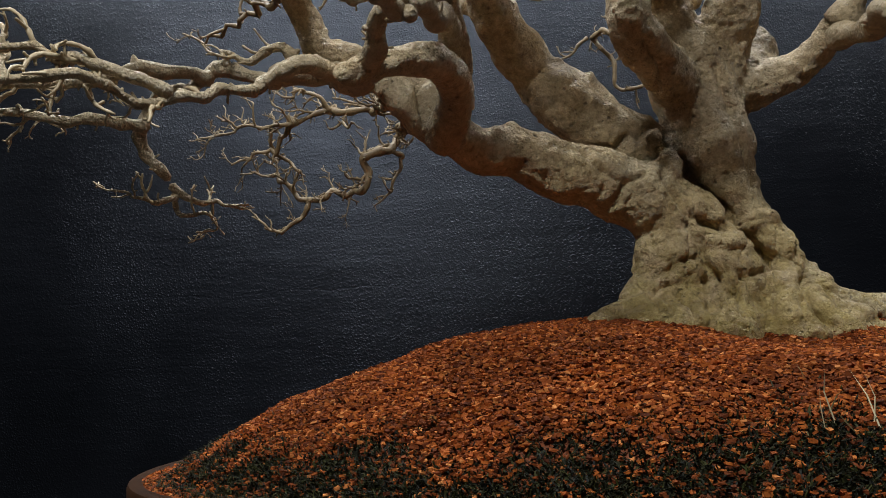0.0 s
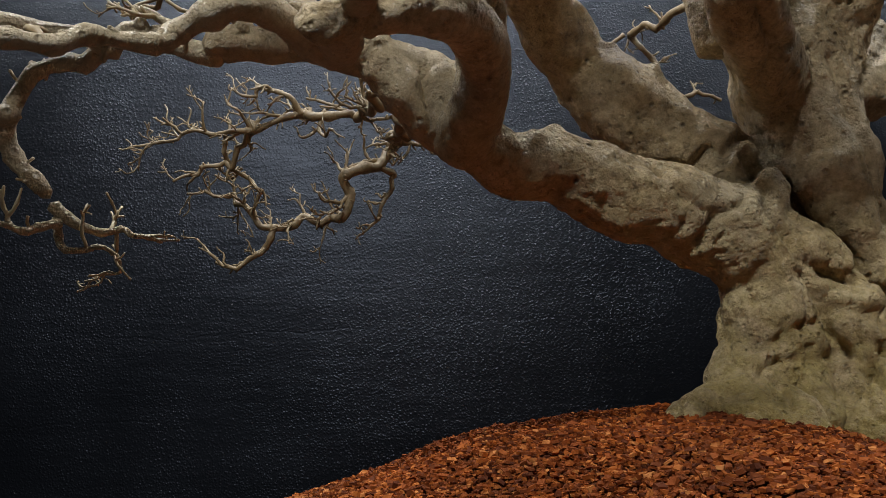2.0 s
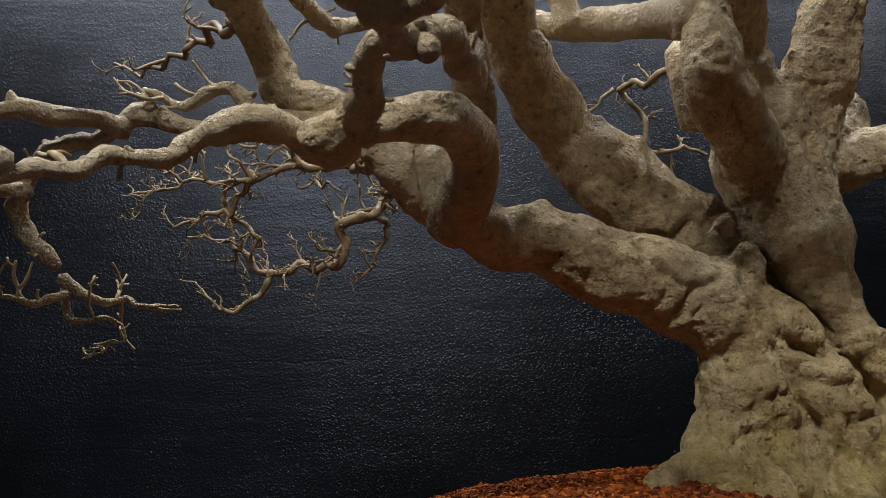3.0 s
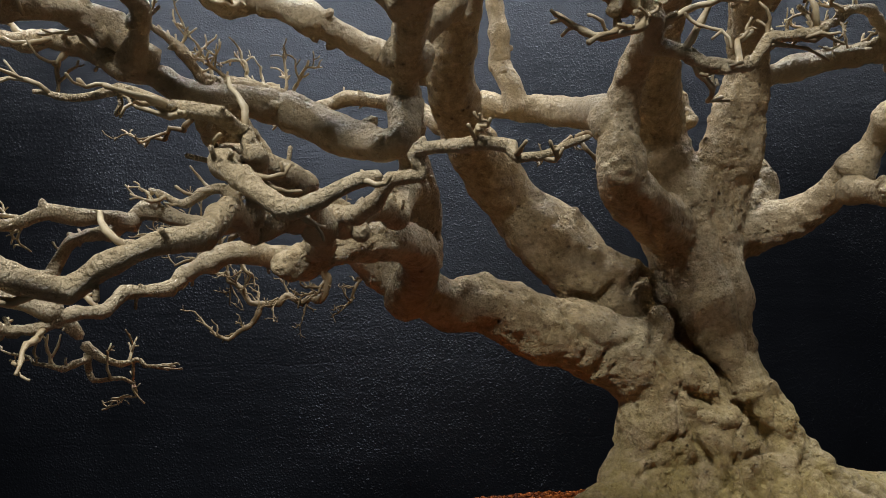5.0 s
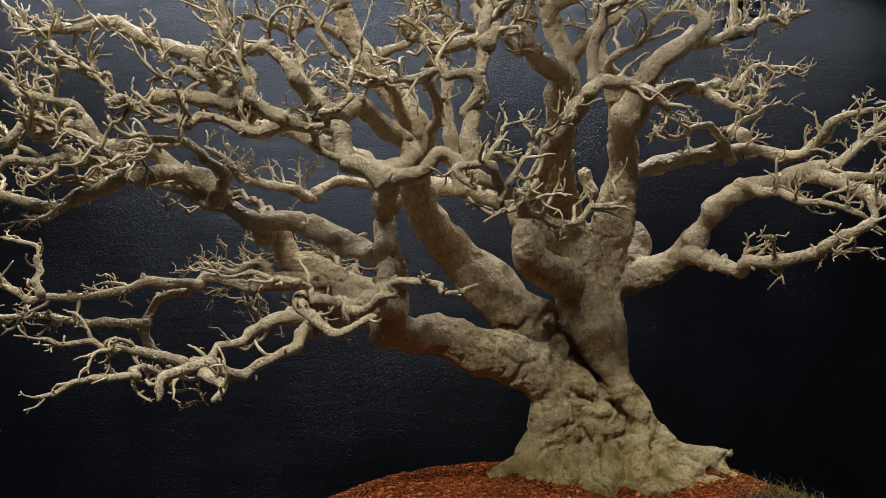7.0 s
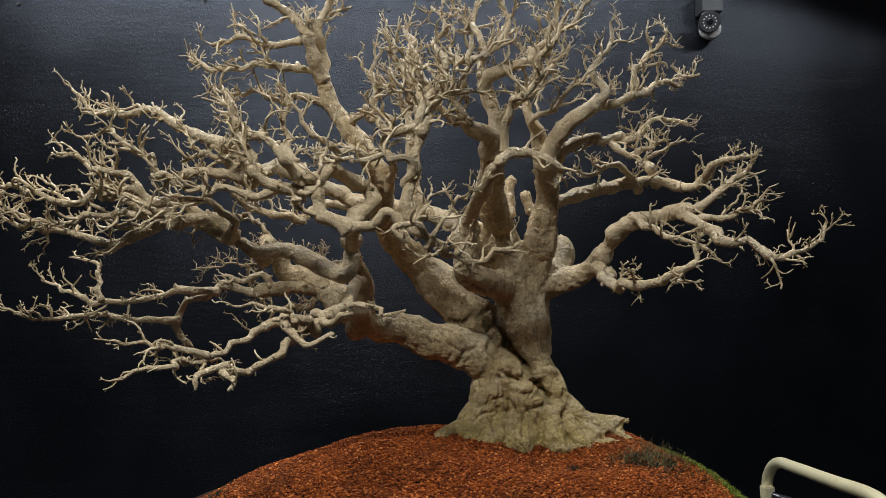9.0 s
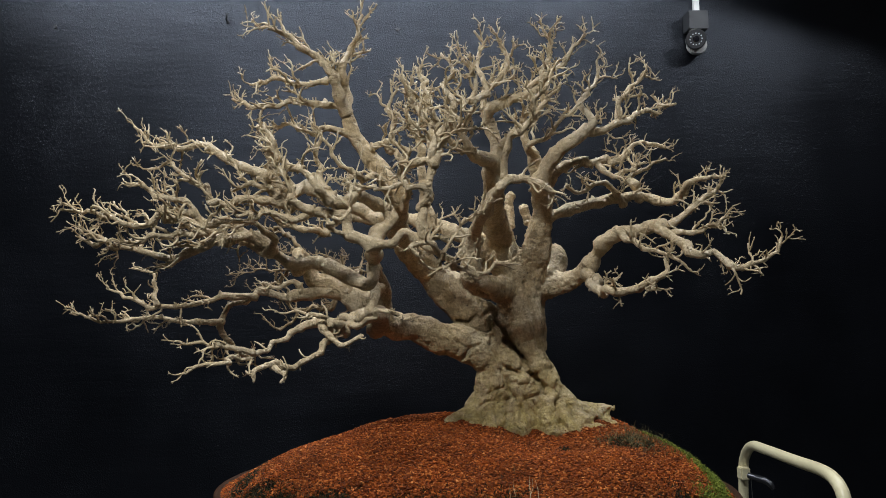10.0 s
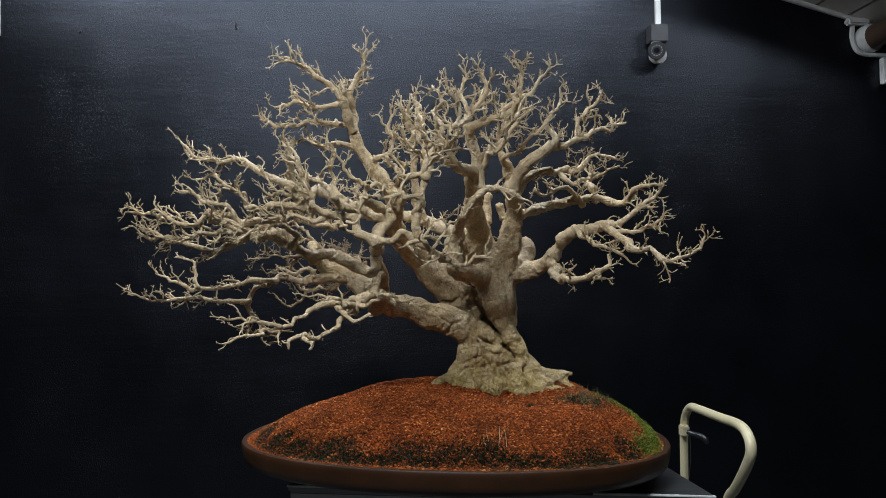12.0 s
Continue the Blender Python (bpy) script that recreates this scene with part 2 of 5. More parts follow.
def tube_data(path, sides, rough=0.0, seed=0.0):
    """Vertices and faces of a closed tube along (x, y, z, r) rows."""
    verts, faces = [], []
    p = [Vector(q[:3]) for q in path]
    t0 = (p[1] - p[0]).normalized()
    side = t0.orthogonal().normalized()
    last = t0
    for i, c in enumerate(p):
        t = (p[min(i + 1, len(p) - 1)] - p[max(i - 1, 0)]).normalized()
        side = (last.rotation_difference(t) @ side)
        side = (side - t * side.dot(t)).normalized()
        last = t
        up = t.cross(side)
        for k in range(sides):
            a = 2 * math.pi * k / sides
            d = side * math.cos(a) + up * math.sin(a)
            r = path[i][3]
            if rough:
                w = c + d * r
                r *= 1 + rough * (noise.noise(w * 22 + Vector((seed, 0, 0))) + 0.8 * noise.noise(w * 60 + Vector((0, seed, 0))) + 0.8 * noise.noise(w * 120 + Vector((0, 0, seed))))
            verts.append(c + d * r)
    n = len(p)
    for i in range(n - 1):
        for k in range(sides):
            a, b = i * sides + k, i * sides + (k + 1) % sides
            faces.append((a, b, b + sides, a + sides))
    round_end = 0.8 if rough or sides == 6 else 0.0
    verts += [p[0] - t0 * path[0][3] * round_end * 0.75, p[-1] + last * path[-1][3] * round_end]
    for k in range(sides):
        faces.append((n * sides, (k + 1) % sides, k))
        faces.append((n * sides + 1, (n - 1) * sides + k, (n - 1) * sides + (k + 1) % sides))
    return verts, faces


def mesh_of(name, chunks, mat, parent=None, label="", smooth=True, kind=""):
    verts, faces = [], []
    for v, f in chunks:
        k = len(verts)
        verts += [tuple(w) for w in v]
        faces += [tuple(i + k for i in q) for q in f]
    me = bpy.data.meshes.new(name)
    me.from_pydata(verts, [], faces)
    if smooth:
        me.polygons.foreach_set("use_smooth", [True] * len(me.polygons))
        if mat not in (BARK, TWIG, DIM_BROWN, TRUNK_BARK, SOIL):
            me.set_sharp_from_angle(angle=radians(40))
    me.materials.append(mat)
    ob = new(name, me)
    if parent is not None:
        ob.parent = parent
    return tagged(ob, label, kind=kind)


# ---- the shed: wall behind the tree, floor, ceiling, far walls ----
WALL_Y = 1.75


def slab(name, lo, hi, mat, label):
    bm = bmesh.new()
    box(bm, lo, hi)
    return tagged(obj_from(name, bm, mat, None, "", False), label, "wall" if "wall" in name else name, kind="structure")


slab("wall_north", (-3.4, WALL_Y, 0), (3.8, WALL_Y + 0.15, 3.25), WALL, "black painted plaster wall with stippled roller texture")
slab("wall_west", (-3.55, -3.4, 0), (-3.4, WALL_Y + 0.15, 3.25), DARKWALL, "plain dark side wall of the shed")
slab("wall_east", (3.8, -3.4, 0), (3.95, WALL_Y + 0.15, 3.25), DARKWALL, "plain dark side wall of the shed")
slab("wall_south", (-3.4, -3.55, 0), (3.8, -3.4, 3.25), DARKWALL, "plain dark wall behind the viewer")
slab("floor", (-3.55, -3.55, -0.1), (3.95, WALL_Y + 0.15, 0), CONCRETE, "grey concrete floor of the shed")
slab("ceiling", (-3.55, -3.55, 3.25), (3.95, WALL_Y + 0.15, 3.4), DARKWALL, "dark ceiling of the shed")


def lamp_body(name, at, size, label):
    root = thing(name, label, "ceiling lamp", (at[0], at[1], 3.25), "ceiling lamps")
    bm = bmesh.new()
    box(bm, (-size[0] / 2, -size[1] / 2, at[2] - 3.25 - 0.03), (size[0] / 2, size[1] / 2, at[2] - 3.25 + 0.03), 0.006)
    part("housing", bm, WHITE, root)
    for s in (-1, 1):
        bm = bmesh.new()
        box(bm, (s * size[0] * 0.35 - 0.01, -0.01, at[2] - 3.25 + 0.03), (s * size[0] * 0.35 + 0.01, 0.01, 0.0))
        part("hanger", bm, WHITE, root)


lamp_body("ceiling_lamp", LAMP_A, (3.05, 0.24), "long white tube lamp hanging from the ceiling")
lamp_body("ceiling_lamp", LAMP_C, (0.85, 0.18), "white tube lamp hanging from the ceiling")
lamp_body("ceiling_lamp", LAMP_B, (0.55, 0.16), "short white lamp hanging from the ceiling")


# ---- pot, soil, moss ----
POT = Matrix.Translation((0.211, 0.76, 0)) @ Matrix.Rotation(radians(-14), 4, "Z")
PA, PB, RIM = 0.563, 0.335, 0.997


def oval(a, b, z, n=96, power=2.25):
    out = []
    for k in range(n):
        t = 2 * math.pi * k / n
        c, s = math.cos(t), math.sin(t)
        out.append(POT @ Vector((a * math.copysign(abs(c) ** (2 / power), c), b * math.copysign(abs(s) ** (2 / power), s), z)))
    return out


def bonsai_pot():
    root = thing("bonsai_pot", "shallow oval brown clay bonsai pot on a steel table", "plant pot", (0.215, 0.76, 0.9))
    inv = Matrix.Translation((-0.215, -0.76, -0.9))
    bm = bmesh.new()
    # inward and downward offset of each ring of the profile
    profile = [(-0.09, 0.926), (-0.05, 0.928), (-0.024, 0.936), (-0.012, 0.944), (-0.006, 0.951), (-0.003, 0.962), (0.0, 0.983), (0.0, 0.9925),
               (-0.0015, 0.9955), (-0.005, RIM), (-0.012, RIM - 0.0005), (-0.016, 0.994), (-0.018, 0.985), (-0.022, 0.95)]
    rings = [[bm.verts.new(inv @ w) for w in oval(PA + d, PB + d, z)] for d, z in profile]
    for a, b in zip(rings, rings[1:]):
        for k in range(len(a)):
            bm.faces.new((a[k], a[(k + 1) % len(a)], b[(k + 1) % len(a)], b[k]))
    bm.faces.new(list(reversed(rings[0])))
    part("bowl", bm, GLAZE, root)
    for su in (-1, 1):
        for sv in (-1, 1):
            bm = bmesh.new()
            box(bm, (-0.05, -0.03, 0.905), (0.05, 0.03, 0.93), 0.008, inv @ POT @ Matrix.Translation((su * 0.32, sv * 0.15, 0)))
            part("foot", bm, GLAZE, root)
    return root


bonsai_pot()


def pot_uv(x, y):
    w = POT.inverted() @ Vector((x, y, 0))
    return w.x, w.y


def soil_z(x, y):
    u, v = pot_uv(x, y)
    q = (abs(u / (PA - 0.02)) ** 2.1 + abs((v - 0.02) / (PB - 0.02)) ** 2.1) ** 0.5
    lump = 0.012 * noise.noise(Vector((x * 7, y * 7, 3.0))) + 0.004 * noise.noise(Vector((x * 25, y * 25, 5.0)))
    steep = 1.85 + 2.2 * min(1.0, max(0.0, (u - 0.12) / 0.25)) * min(1.0, max(0.0, (v + 0.25) / 0.3))
    heap = 0.114 * math.exp(-((x - 0.61) / 0.135) ** 2 - ((y - 0.95) / 0.09) ** 2) * max(0.0, 1 - q ** 5)
    dip = 0.046 * math.exp(-((x - 0.40) / 0.20) ** 2 - ((y - 0.70) / 0.13) ** 2)
    return 0.992 + 0.152 * max(0.0, 1 - min(q, 1.0) ** steep) + heap - dip + lump * max(0.0, 1 - q ** 3)


def inside(x, y, margin):
    u, v = pot_uv(x, y)
    return abs(u / (PA - margin)) ** 2.25 + abs(v / (PB - margin)) ** 2.25 < 1


def soil_mound():
    bm = bmesh.new()
    n = 30
    rings = []
    for i in range(1, n + 1):
        f = i / n
        rings.append([bm.verts.new((w.x, w.y, soil_z(w.x, w.y) - (0.02 if i == n else 0.003))) for w in oval((PA - 0.017) * f, (PB - 0.017) * f, 0, 120)])
    centre = bm.verts.new((0.215, 0.76, soil_z(0.215, 0.76)))
    for k in range(120):
        bm.faces.new((centre, rings[0][k], rings[0][(k + 1) % 120]))
    for a, b in zip(rings, rings[1:]):
        for k in range(120):
            bm.faces.new((a[k], b[k], b[(k + 1) % 120], a[(k + 1) % 120]))
    return tagged(obj_from("soil_mound", bm, SOIL), "mounded damp red soil filling the bonsai pot", "soil")


soil_mound()


DARK_SPOTS = [(-0.48, -0.08, 0.02, 0.05, 1500), (-0.42, -0.16, 0.035, 0.025, 1500), (-0.36, -0.21, 0.035, 0.022, 1700), (-0.29, -0.245, 0.035, 0.018, 1700), (-0.21, -0.268, 0.035, 0.014, 1400),
              (-0.13, -0.28, 0.035, 0.012, 1000), (-0.02, -0.285, 0.035, 0.012, 700), (0.13, -0.255, 0.03, 0.026, 1700), (0.20, -0.265, 0.03, 0.016, 900), (0.27, -0.255, 0.045, 0.018, 1300),
              (0.38, -0.21, 0.04, 0.022, 1500), (0.45, -0.15, 0.03, 0.03, 1300), (0.35, 0.02, 0.042, 0.030, 1800), (0.21, -0.03, 0.008, 0.010, 160),
              (0.05, -0.265, 0.045, 0.020, 1300), (-0.06, -0.262, 0.045, 0.020, 1000), (0.33, -0.235, 0.03, 0.02, 700), (-0.25, -0.235, 0.05, 0.02, 1100)]
BRIGHT_SPOTS = [(0.41, 0.13, 0.015, 0.025, 700), (0.44, 0.10, 0.012, 0.03, 1100), (0.47, 0.08, 0.010, 0.03, 1400), (0.495, 0.06, 0.010, 0.03, 1500), (0.515, 0.02, 0.009, 0.03, 1800),
                (0.515, -0.04, 0.010, 0.03, 1500), (0.49, -0.10, 0.014, 0.02, 700)]


def clay_chips(count):
    rng = np.random.default_rng(5)
    corner = np.array([(x, y, z) for x in (-1, 1) for y in (-1, 1) for z in (-1, 1)], float)
    quads = np.array([(0, 1, 3, 2), (4, 6, 7, 5), (0, 4, 5, 1), (2, 3, 7, 6), (0, 2, 6, 4), (1, 5, 7, 3)])
    verts, faces, made = [], [], 0
    while made < count:
        u, v = rng.uniform(-PA, PA), rng.uniform(-PB, PB)
        w = POT @ Vector((u, v, 0))
        if not inside(w.x, w.y, 0.014) or v > 0.16 and rng.random() < 0.5:
            continue
        if rng.random() < 0.78 and any(((u - a) / (1.2 * c)) ** 2 + ((v - b) / (1.2 * d)) ** 2 < 1 for a, b, c, d, _ in DARK_SPOTS + BRIGHT_SPOTS):
            continue
        size = rng.choice([0.0015, 0.0020, 0.0027, 0.0036], p=[0.3, 0.36, 0.26, 0.08]) * rng.uniform(0.85, 1.15)
        body = corner * np.array([size, size * rng.uniform(0.45, 0.85), size * rng.uniform(0.3, 0.5)]) * rng.uniform(0.6, 1.15, (8, 3))
        turn = np.array(Euler((rng.normal(0, 0.26), rng.normal(0, 0.26), rng.uniform(0, 6.28))).to_matrix())
        verts.append(body @ turn.T + np.array((w.x, w.y, soil_z(w.x, w.y) + rng.uniform(-0.002, 0.003))))
        faces.append(quads + 8 * made)
        made += 1
    me = bpy.data.meshes.new("clay_chips")
    me.from_pydata(np.concatenate(verts).tolist(), [], np.concatenate(faces).tolist())
    me.materials.append(CHIPS)
    return tagged(new("clay_chips", me), "loose orange-red fired clay chips covering the soil mound", "gravel", kind="stuff")


clay_chips(100000)


def blades(name, spots, mat, label, category, seed, tall, lean=0.5, width=0.0007, density=1.0):
    """Tufts of fine blades: spots are (u, v, half width u, half width v, count) in the pot's own plan."""
    rng = random.Random(seed)
    verts, faces = [], []
    for cu, cv, du, dv, count in spots:
        for _ in range(round(count * density)):
            w = POT @ Vector((rng.gauss(cu, du), rng.gauss(cv, dv), 0))
            if not inside(w.x, w.y, 0.018):
                continue
            base = Vector((w.x, w.y, soil_z(w.x, w.y) - 0.001))
            h = tall * rng.uniform(0.4, 1.2)
            d = Vector((rng.gauss(0, lean), rng.gauss(0, lean), 1)).normalized()
            bend = Vector((rng.gauss(0, 0.4), rng.gauss(0, 0.4), -0.2)) * h * lean
            a = rng.uniform(0, 6.28)
            s = Vector((math.cos(a), math.sin(a), 0)) * width * rng.uniform(0.7, 1.5)
            f = Vector((-s.y, s.x, 0))
            mid, tip = base + d * h * 0.55, base + d * h + bend
            k = len(verts)
            verts += [base + s, base - s * 0.5 + f, base - s * 0.5 - f, mid + s * 0.8, mid - s * 0.4 + f * 0.8, mid - s * 0.4 - f * 0.8, tip]
            for i in range(3):
                j = (i + 1) % 3
                faces += [(k + i, k + j, k + 3 + j, k + 3 + i), (k + 3 + i, k + 3 + j, k + 6)]
    me = bpy.data.meshes.new(name)
    me.from_pydata([tuple(v) for v in verts], [], faces)
    me.materials.append(mat)
    return tagged(new(name, me), label, category, kind="stuff")


blades("dark_moss", DARK_SPOTS, MOSS_DARK, "dark green moss tufts along the pot's front rim", "moss", 11, 0.010, 0.9, 0.0008, 1.15)
blades("bright_moss", BRIGHT_SPOTS, MOSS_BRIGHT, "bright yellow-green moss on the mound's edge", "moss", 12, 0.011, 0.6, 0.0008, 1.7)
STRAW_SPOTS = [(0.355, 0.02, 0.036, 0.028, 300), (0.14, -0.22, 0.03, 0.02, 9), (0.36, 0.12, 0.02, 0.02, 25)]
blades("dry_grass", STRAW_SPOTS, STRAW, "wispy dry grass blades growing from the soil", "grass", 13, 0.036, 0.8, 0.0005)
blades("dead_stalk", [(0.115, -0.235, 0.012, 0.006, 2), (0.15, -0.235, 0.01, 0.006, 3)], PALE, "thin pale dead stalks standing in the moss", "grass", 21, 0.050, 0.3, 0.00055)


# ---- the bonsai ----
TREE = thing("bonsai_tree", "large bare pale-barked bonsai tree with gnarled leaning trunk in a pot", "tree", (0.35, 0.87, 1.11))
TREE_AT = Vector((0.35, 0.87, 1.11))
INV = Matrix.Translation(-TREE_AT)


def under_tree(ob):
    ob.parent = TREE
    ob.matrix_parent_inverse = INV
    return ob


# centre lines as (x, y, z, radius)
TRUNK = {
    "rough_stub": [(0.335, 0.900, 1.575, 0.0208), (0.342, 0.910, 1.629, 0.0144), (0.348, 0.910, 1.658, 0.0118)],
    "round_stub": [(0.397, 0.950, 1.587, 0.0134), (0.391, 0.955, 1.615, 0.0121), (0.386, 0.950, 1.630, 0.0128)],
    "pale_stub": [(0.279, 0.860, 1.469, 0.0203), (0.270, 0.860, 1.515, 0.0183), (0.263, 0.860, 1.551, 0.0122)],
    "stump_bulb": [(0.295, 0.800, 1.429, 0.0231), (0.267, 0.760, 1.431, 0.0232), (0.252, 0.745, 1.433, 0.0183)],
    "shoulder": [(0.381, 0.880, 1.438, 0.0372), (0.388, 0.885, 1.376, 0.0310), (0.392, 0.885, 1.324, 0.0288), (0.398, 0.880, 1.274, 0.0224)],
    "knob_mid": [(0.297, 0.822, 1.290, 0.0126), (0.308, 0.822, 1.272, 0.0155), (0.321, 0.824, 1.260, 0.0184), (0.336, 0.822, 1.245, 0.0155)],
    "knob_high": [(0.283, 0.825, 1.324, 0.0117), (0.287, 0.822, 1.304, 0.0116), (0.293, 0.822, 1.292, 0.0106)],
    "main": [(0.555, 0.850, 1.121, 0.0129), (0.514, 0.848, 1.127, 0.0208), (0.470, 0.846, 1.145, 0.0237), (0.436, 0.848, 1.175, 0.0247), (0.412, 0.850, 1.208, 0.0268), (0.391, 0.853, 1.246, 0.0309), (0.374, 0.857, 1.286, 0.0370), (0.362, 0.860, 1.326, 0.0453), (0.356, 0.864, 1.366, 0.0517), (0.351, 0.867, 1.412, 0.0561), (0.347, 0.866, 1.458, 0.0542), (0.318, 0.852, 1.500, 0.0415), (0.308, 0.835, 1.536, 0.0360), (0.291, 0.790, 1.572, 0.0315), (0.275, 0.725, 1.606, 0.0265), (0.271, 0.675, 1.634, 0.0220), (0.269, 0.660, 1.660, 0.0195)],
    "strand_mid": [(0.303, 0.846, 1.259, 0.0354), (0.335, 0.842, 1.218, 0.0372), (0.349, 0.838, 1.182, 0.0370), (0.347, 0.832, 1.145, 0.0367), (0.343, 0.818, 1.101, 0.0399)],
    "strand_right": [(0.398, 0.855, 1.202, 0.0258), (0.410, 0.848, 1.149, 0.0354), (0.423, 0.825, 1.096, 0.0404)],
    "strand_left": [(0.257, 0.838, 1.277, 0.0371), (0.283, 0.842, 1.245, 0.0391), (0.282, 0.842, 1.205, 0.0400), (0.266, 0.835, 1.157, 0.0366), (0.245, 0.825, 1.118, 0.0342), (0.230, 0.820, 1.087, 0.0339)],
    "low_limb": [(0.306, 0.842, 1.246, 0.0412), (0.256, 0.835, 1.279, 0.0419), (0.202, 0.825, 1.302, 0.0395), (0.153, 0.817, 1.316, 0.0354), (0.100, 0.808, 1.339, 0.0341), (0.062, 0.795, 1.339, 0.0271), (0.028, 0.775, 1.355, 0.0247), (-0.006, 0.772, 1.373, 0.0230), (-0.028, 0.762, 1.398, 0.0215)],
    "low_limb_tip": [(0.012, 0.775, 1.362, 0.0200), (-0.008, 0.770, 1.376, 0.0225), (-0.029, 0.760, 1.397, 0.0220), (-0.052, 0.750, 1.422, 0.0214), (-0.086, 0.750, 1.443, 0.0215), (-0.117, 0.745, 1.452, 0.0204), (-0.130, 0.735, 1.484, 0.0179), (-0.140, 0.700, 1.503, 0.0146), (-0.134, 0.650, 1.501, 0.0100), (-0.129, 0.620, 1.470, 0.0142), (-0.134, 0.585, 1.482, 0.0115)],
    "elbow": [(0.018, 0.750, 1.344, 0.0248), (0.028, 0.700, 1.362, 0.0202), (0.027, 0.660, 1.377, 0.0200), (0.011, 0.620, 1.377, 0.0180), (-0.013, 0.600, 1.372, 0.0146), (-0.038, 0.590, 1.363, 0.0112), (-0.058, 0.585, 1.357, 0.0117), (-0.074, 0.580, 1.350, 0.0115)],
    "elbow_column": [(0.030, 0.740, 1.375, 0.0220), (0.035, 0.730, 1.410, 0.0200), (0.030, 0.690, 1.440, 0.0165), (0.022, 0.640, 1.460, 0.0140), (0.020, 0.570, 1.478, 0.0120), (0.022, 0.520, 1.492, 0.0115), (0.026, 0.475, 1.509, 0.0125)],
    "left_leader": [(0.300, 0.880, 1.320, 0.0480), (0.245, 0.875, 1.365, 0.0460), (0.190, 0.875, 1.415, 0.0410), (0.142, 0.870, 1.468, 0.0350), (0.105, 0.830, 1.500, 0.0310), (0.078, 0.790, 1.535, 0.0270), (0.066, 0.740, 1.570, 0.0250), (0.068, 0.690, 1.605, 0.0235), (0.056, 0.660, 1.639, 0.0215), (0.032, 0.660, 1.678, 0.0193), (0.000, 0.660, 1.717, 0.0170), (-0.021, 0.650, 1.753, 0.0148), (-0.036, 0.640, 1.795, 0.0135)],
    "leader_stub": [(0.268, 0.885, 1.338, 0.0347), (0.245, 0.885, 1.367, 0.0388), (0.206, 0.885, 1.416, 0.0420), (0.176, 0.888, 1.453, 0.0349), (0.165, 0.890, 1.474, 0.0227)],
    "centre_leader": [(0.360, 0.870, 1.420, 0.0400), (0.382, 0.855, 1.470, 0.0370), (0.391, 0.830, 1.515, 0.0320), (0.397, 0.805, 1.563, 0.0275), (0.399, 0.780, 1.609, 0.0225), (0.387, 0.750, 1.653, 0.0195), (0.378, 0.730, 1.690, 0.0175)],
    "back_stub": [(0.393, 0.880, 1.425, 0.0380), (0.440, 0.895, 1.462, 0.0340), (0.456, 0.910, 1.500, 0.0290), (0.458, 0.915, 1.522, 0.0200)],
    "right_limb_base": [(0.378, 0.870, 1.418, 0.0360), (0.428, 0.872, 1.428, 0.0290), (0.466, 0.855, 1.438, 0.0245), (0.494, 0.825, 1.456, 0.0205), (0.508, 0.790, 1.480, 0.0150)],
    "cut_stump": [(0.310, 0.830, 1.425, 0.0300), (0.262, 0.760, 1.428, 0.0262), (0.227, 0.712, 1.443, 0.0262), (0.223, 0.705, 1.470, 0.0245), (0.222, 0.704, 1.492, 0.0190), (0.224, 0.700, 1.514, 0.0152), (0.231, 0.660, 1.549, 0.0145), (0.240, 0.560, 1.579, 0.0128)],
    "rL": [(0.267, 0.842, 1.194, 0.0272), (0.244, 0.828, 1.159, 0.0268), (0.211, 0.810, 1.136, 0.0197), (0.183, 0.790, 1.127, 0.0147), (0.159, 0.775, 1.120, 0.0099)],
    "rL2": [(0.273, 0.838, 1.189, 0.0271), (0.251, 0.820, 1.151, 0.0285), (0.229, 0.795, 1.121, 0.0259), (0.216, 0.780, 1.097, 0.0218)],
    "rF1": [(0.301, 0.840, 1.197, 0.0273), (0.290, 0.828, 1.157, 0.0288), (0.270, 0.802, 1.121, 0.0299), (0.255, 0.780, 1.097, 0.0256)],
    "rF2": [(0.351, 0.840, 1.191, 0.0293), (0.344, 0.820, 1.147, 0.0315), (0.331, 0.792, 1.111, 0.0316), (0.323, 0.770, 1.092, 0.0255)],
    "rF3": [(0.402, 0.848, 1.183, 0.0256), (0.404, 0.828, 1.143, 0.0309), (0.407, 0.797, 1.107, 0.0319), (0.406, 0.770, 1.083, 0.0274)],
    "rR": [(0.449, 0.850, 1.147, 0.0296), (0.499, 0.850, 1.124, 0.0257), (0.547, 0.845, 1.103, 0.0217), (0.579, 0.840, 1.091, 0.0138), (0.604, 0.835, 1.084, 0.0079)],
    "rR2": [(0.436, 0.840, 1.144, 0.0274), (0.450, 0.828, 1.124, 0.0310), (0.484, 0.815, 1.104, 0.0268), (0.525, 0.810, 1.090, 0.0191), (0.562, 0.805, 1.083, 0.0114)],
    "rR3": [(0.418, 0.825, 1.143, 0.0270), (0.428, 0.808, 1.117, 0.0285), (0.454, 0.790, 1.097, 0.0234), (0.483, 0.780, 1.086, 0.0149)],
    "rStub": [(0.503, 0.860, 1.129, 0.0170), (0.538, 0.855, 1.136, 0.0120), (0.563, 0.850, 1.138, 0.0090), (0.571, 0.850, 1.138, 0.0070)],
    "rBack": [(0.348, 0.910, 1.201, 0.0489), (0.349, 0.960, 1.091, 0.0607)],
    "core": [(0.349, 0.885, 1.295, 0.0389), (0.346, 0.885, 1.215, 0.0528), (0.342, 0.885, 1.146, 0.0685), (0.343, 0.880, 1.079, 0.0878)],
}
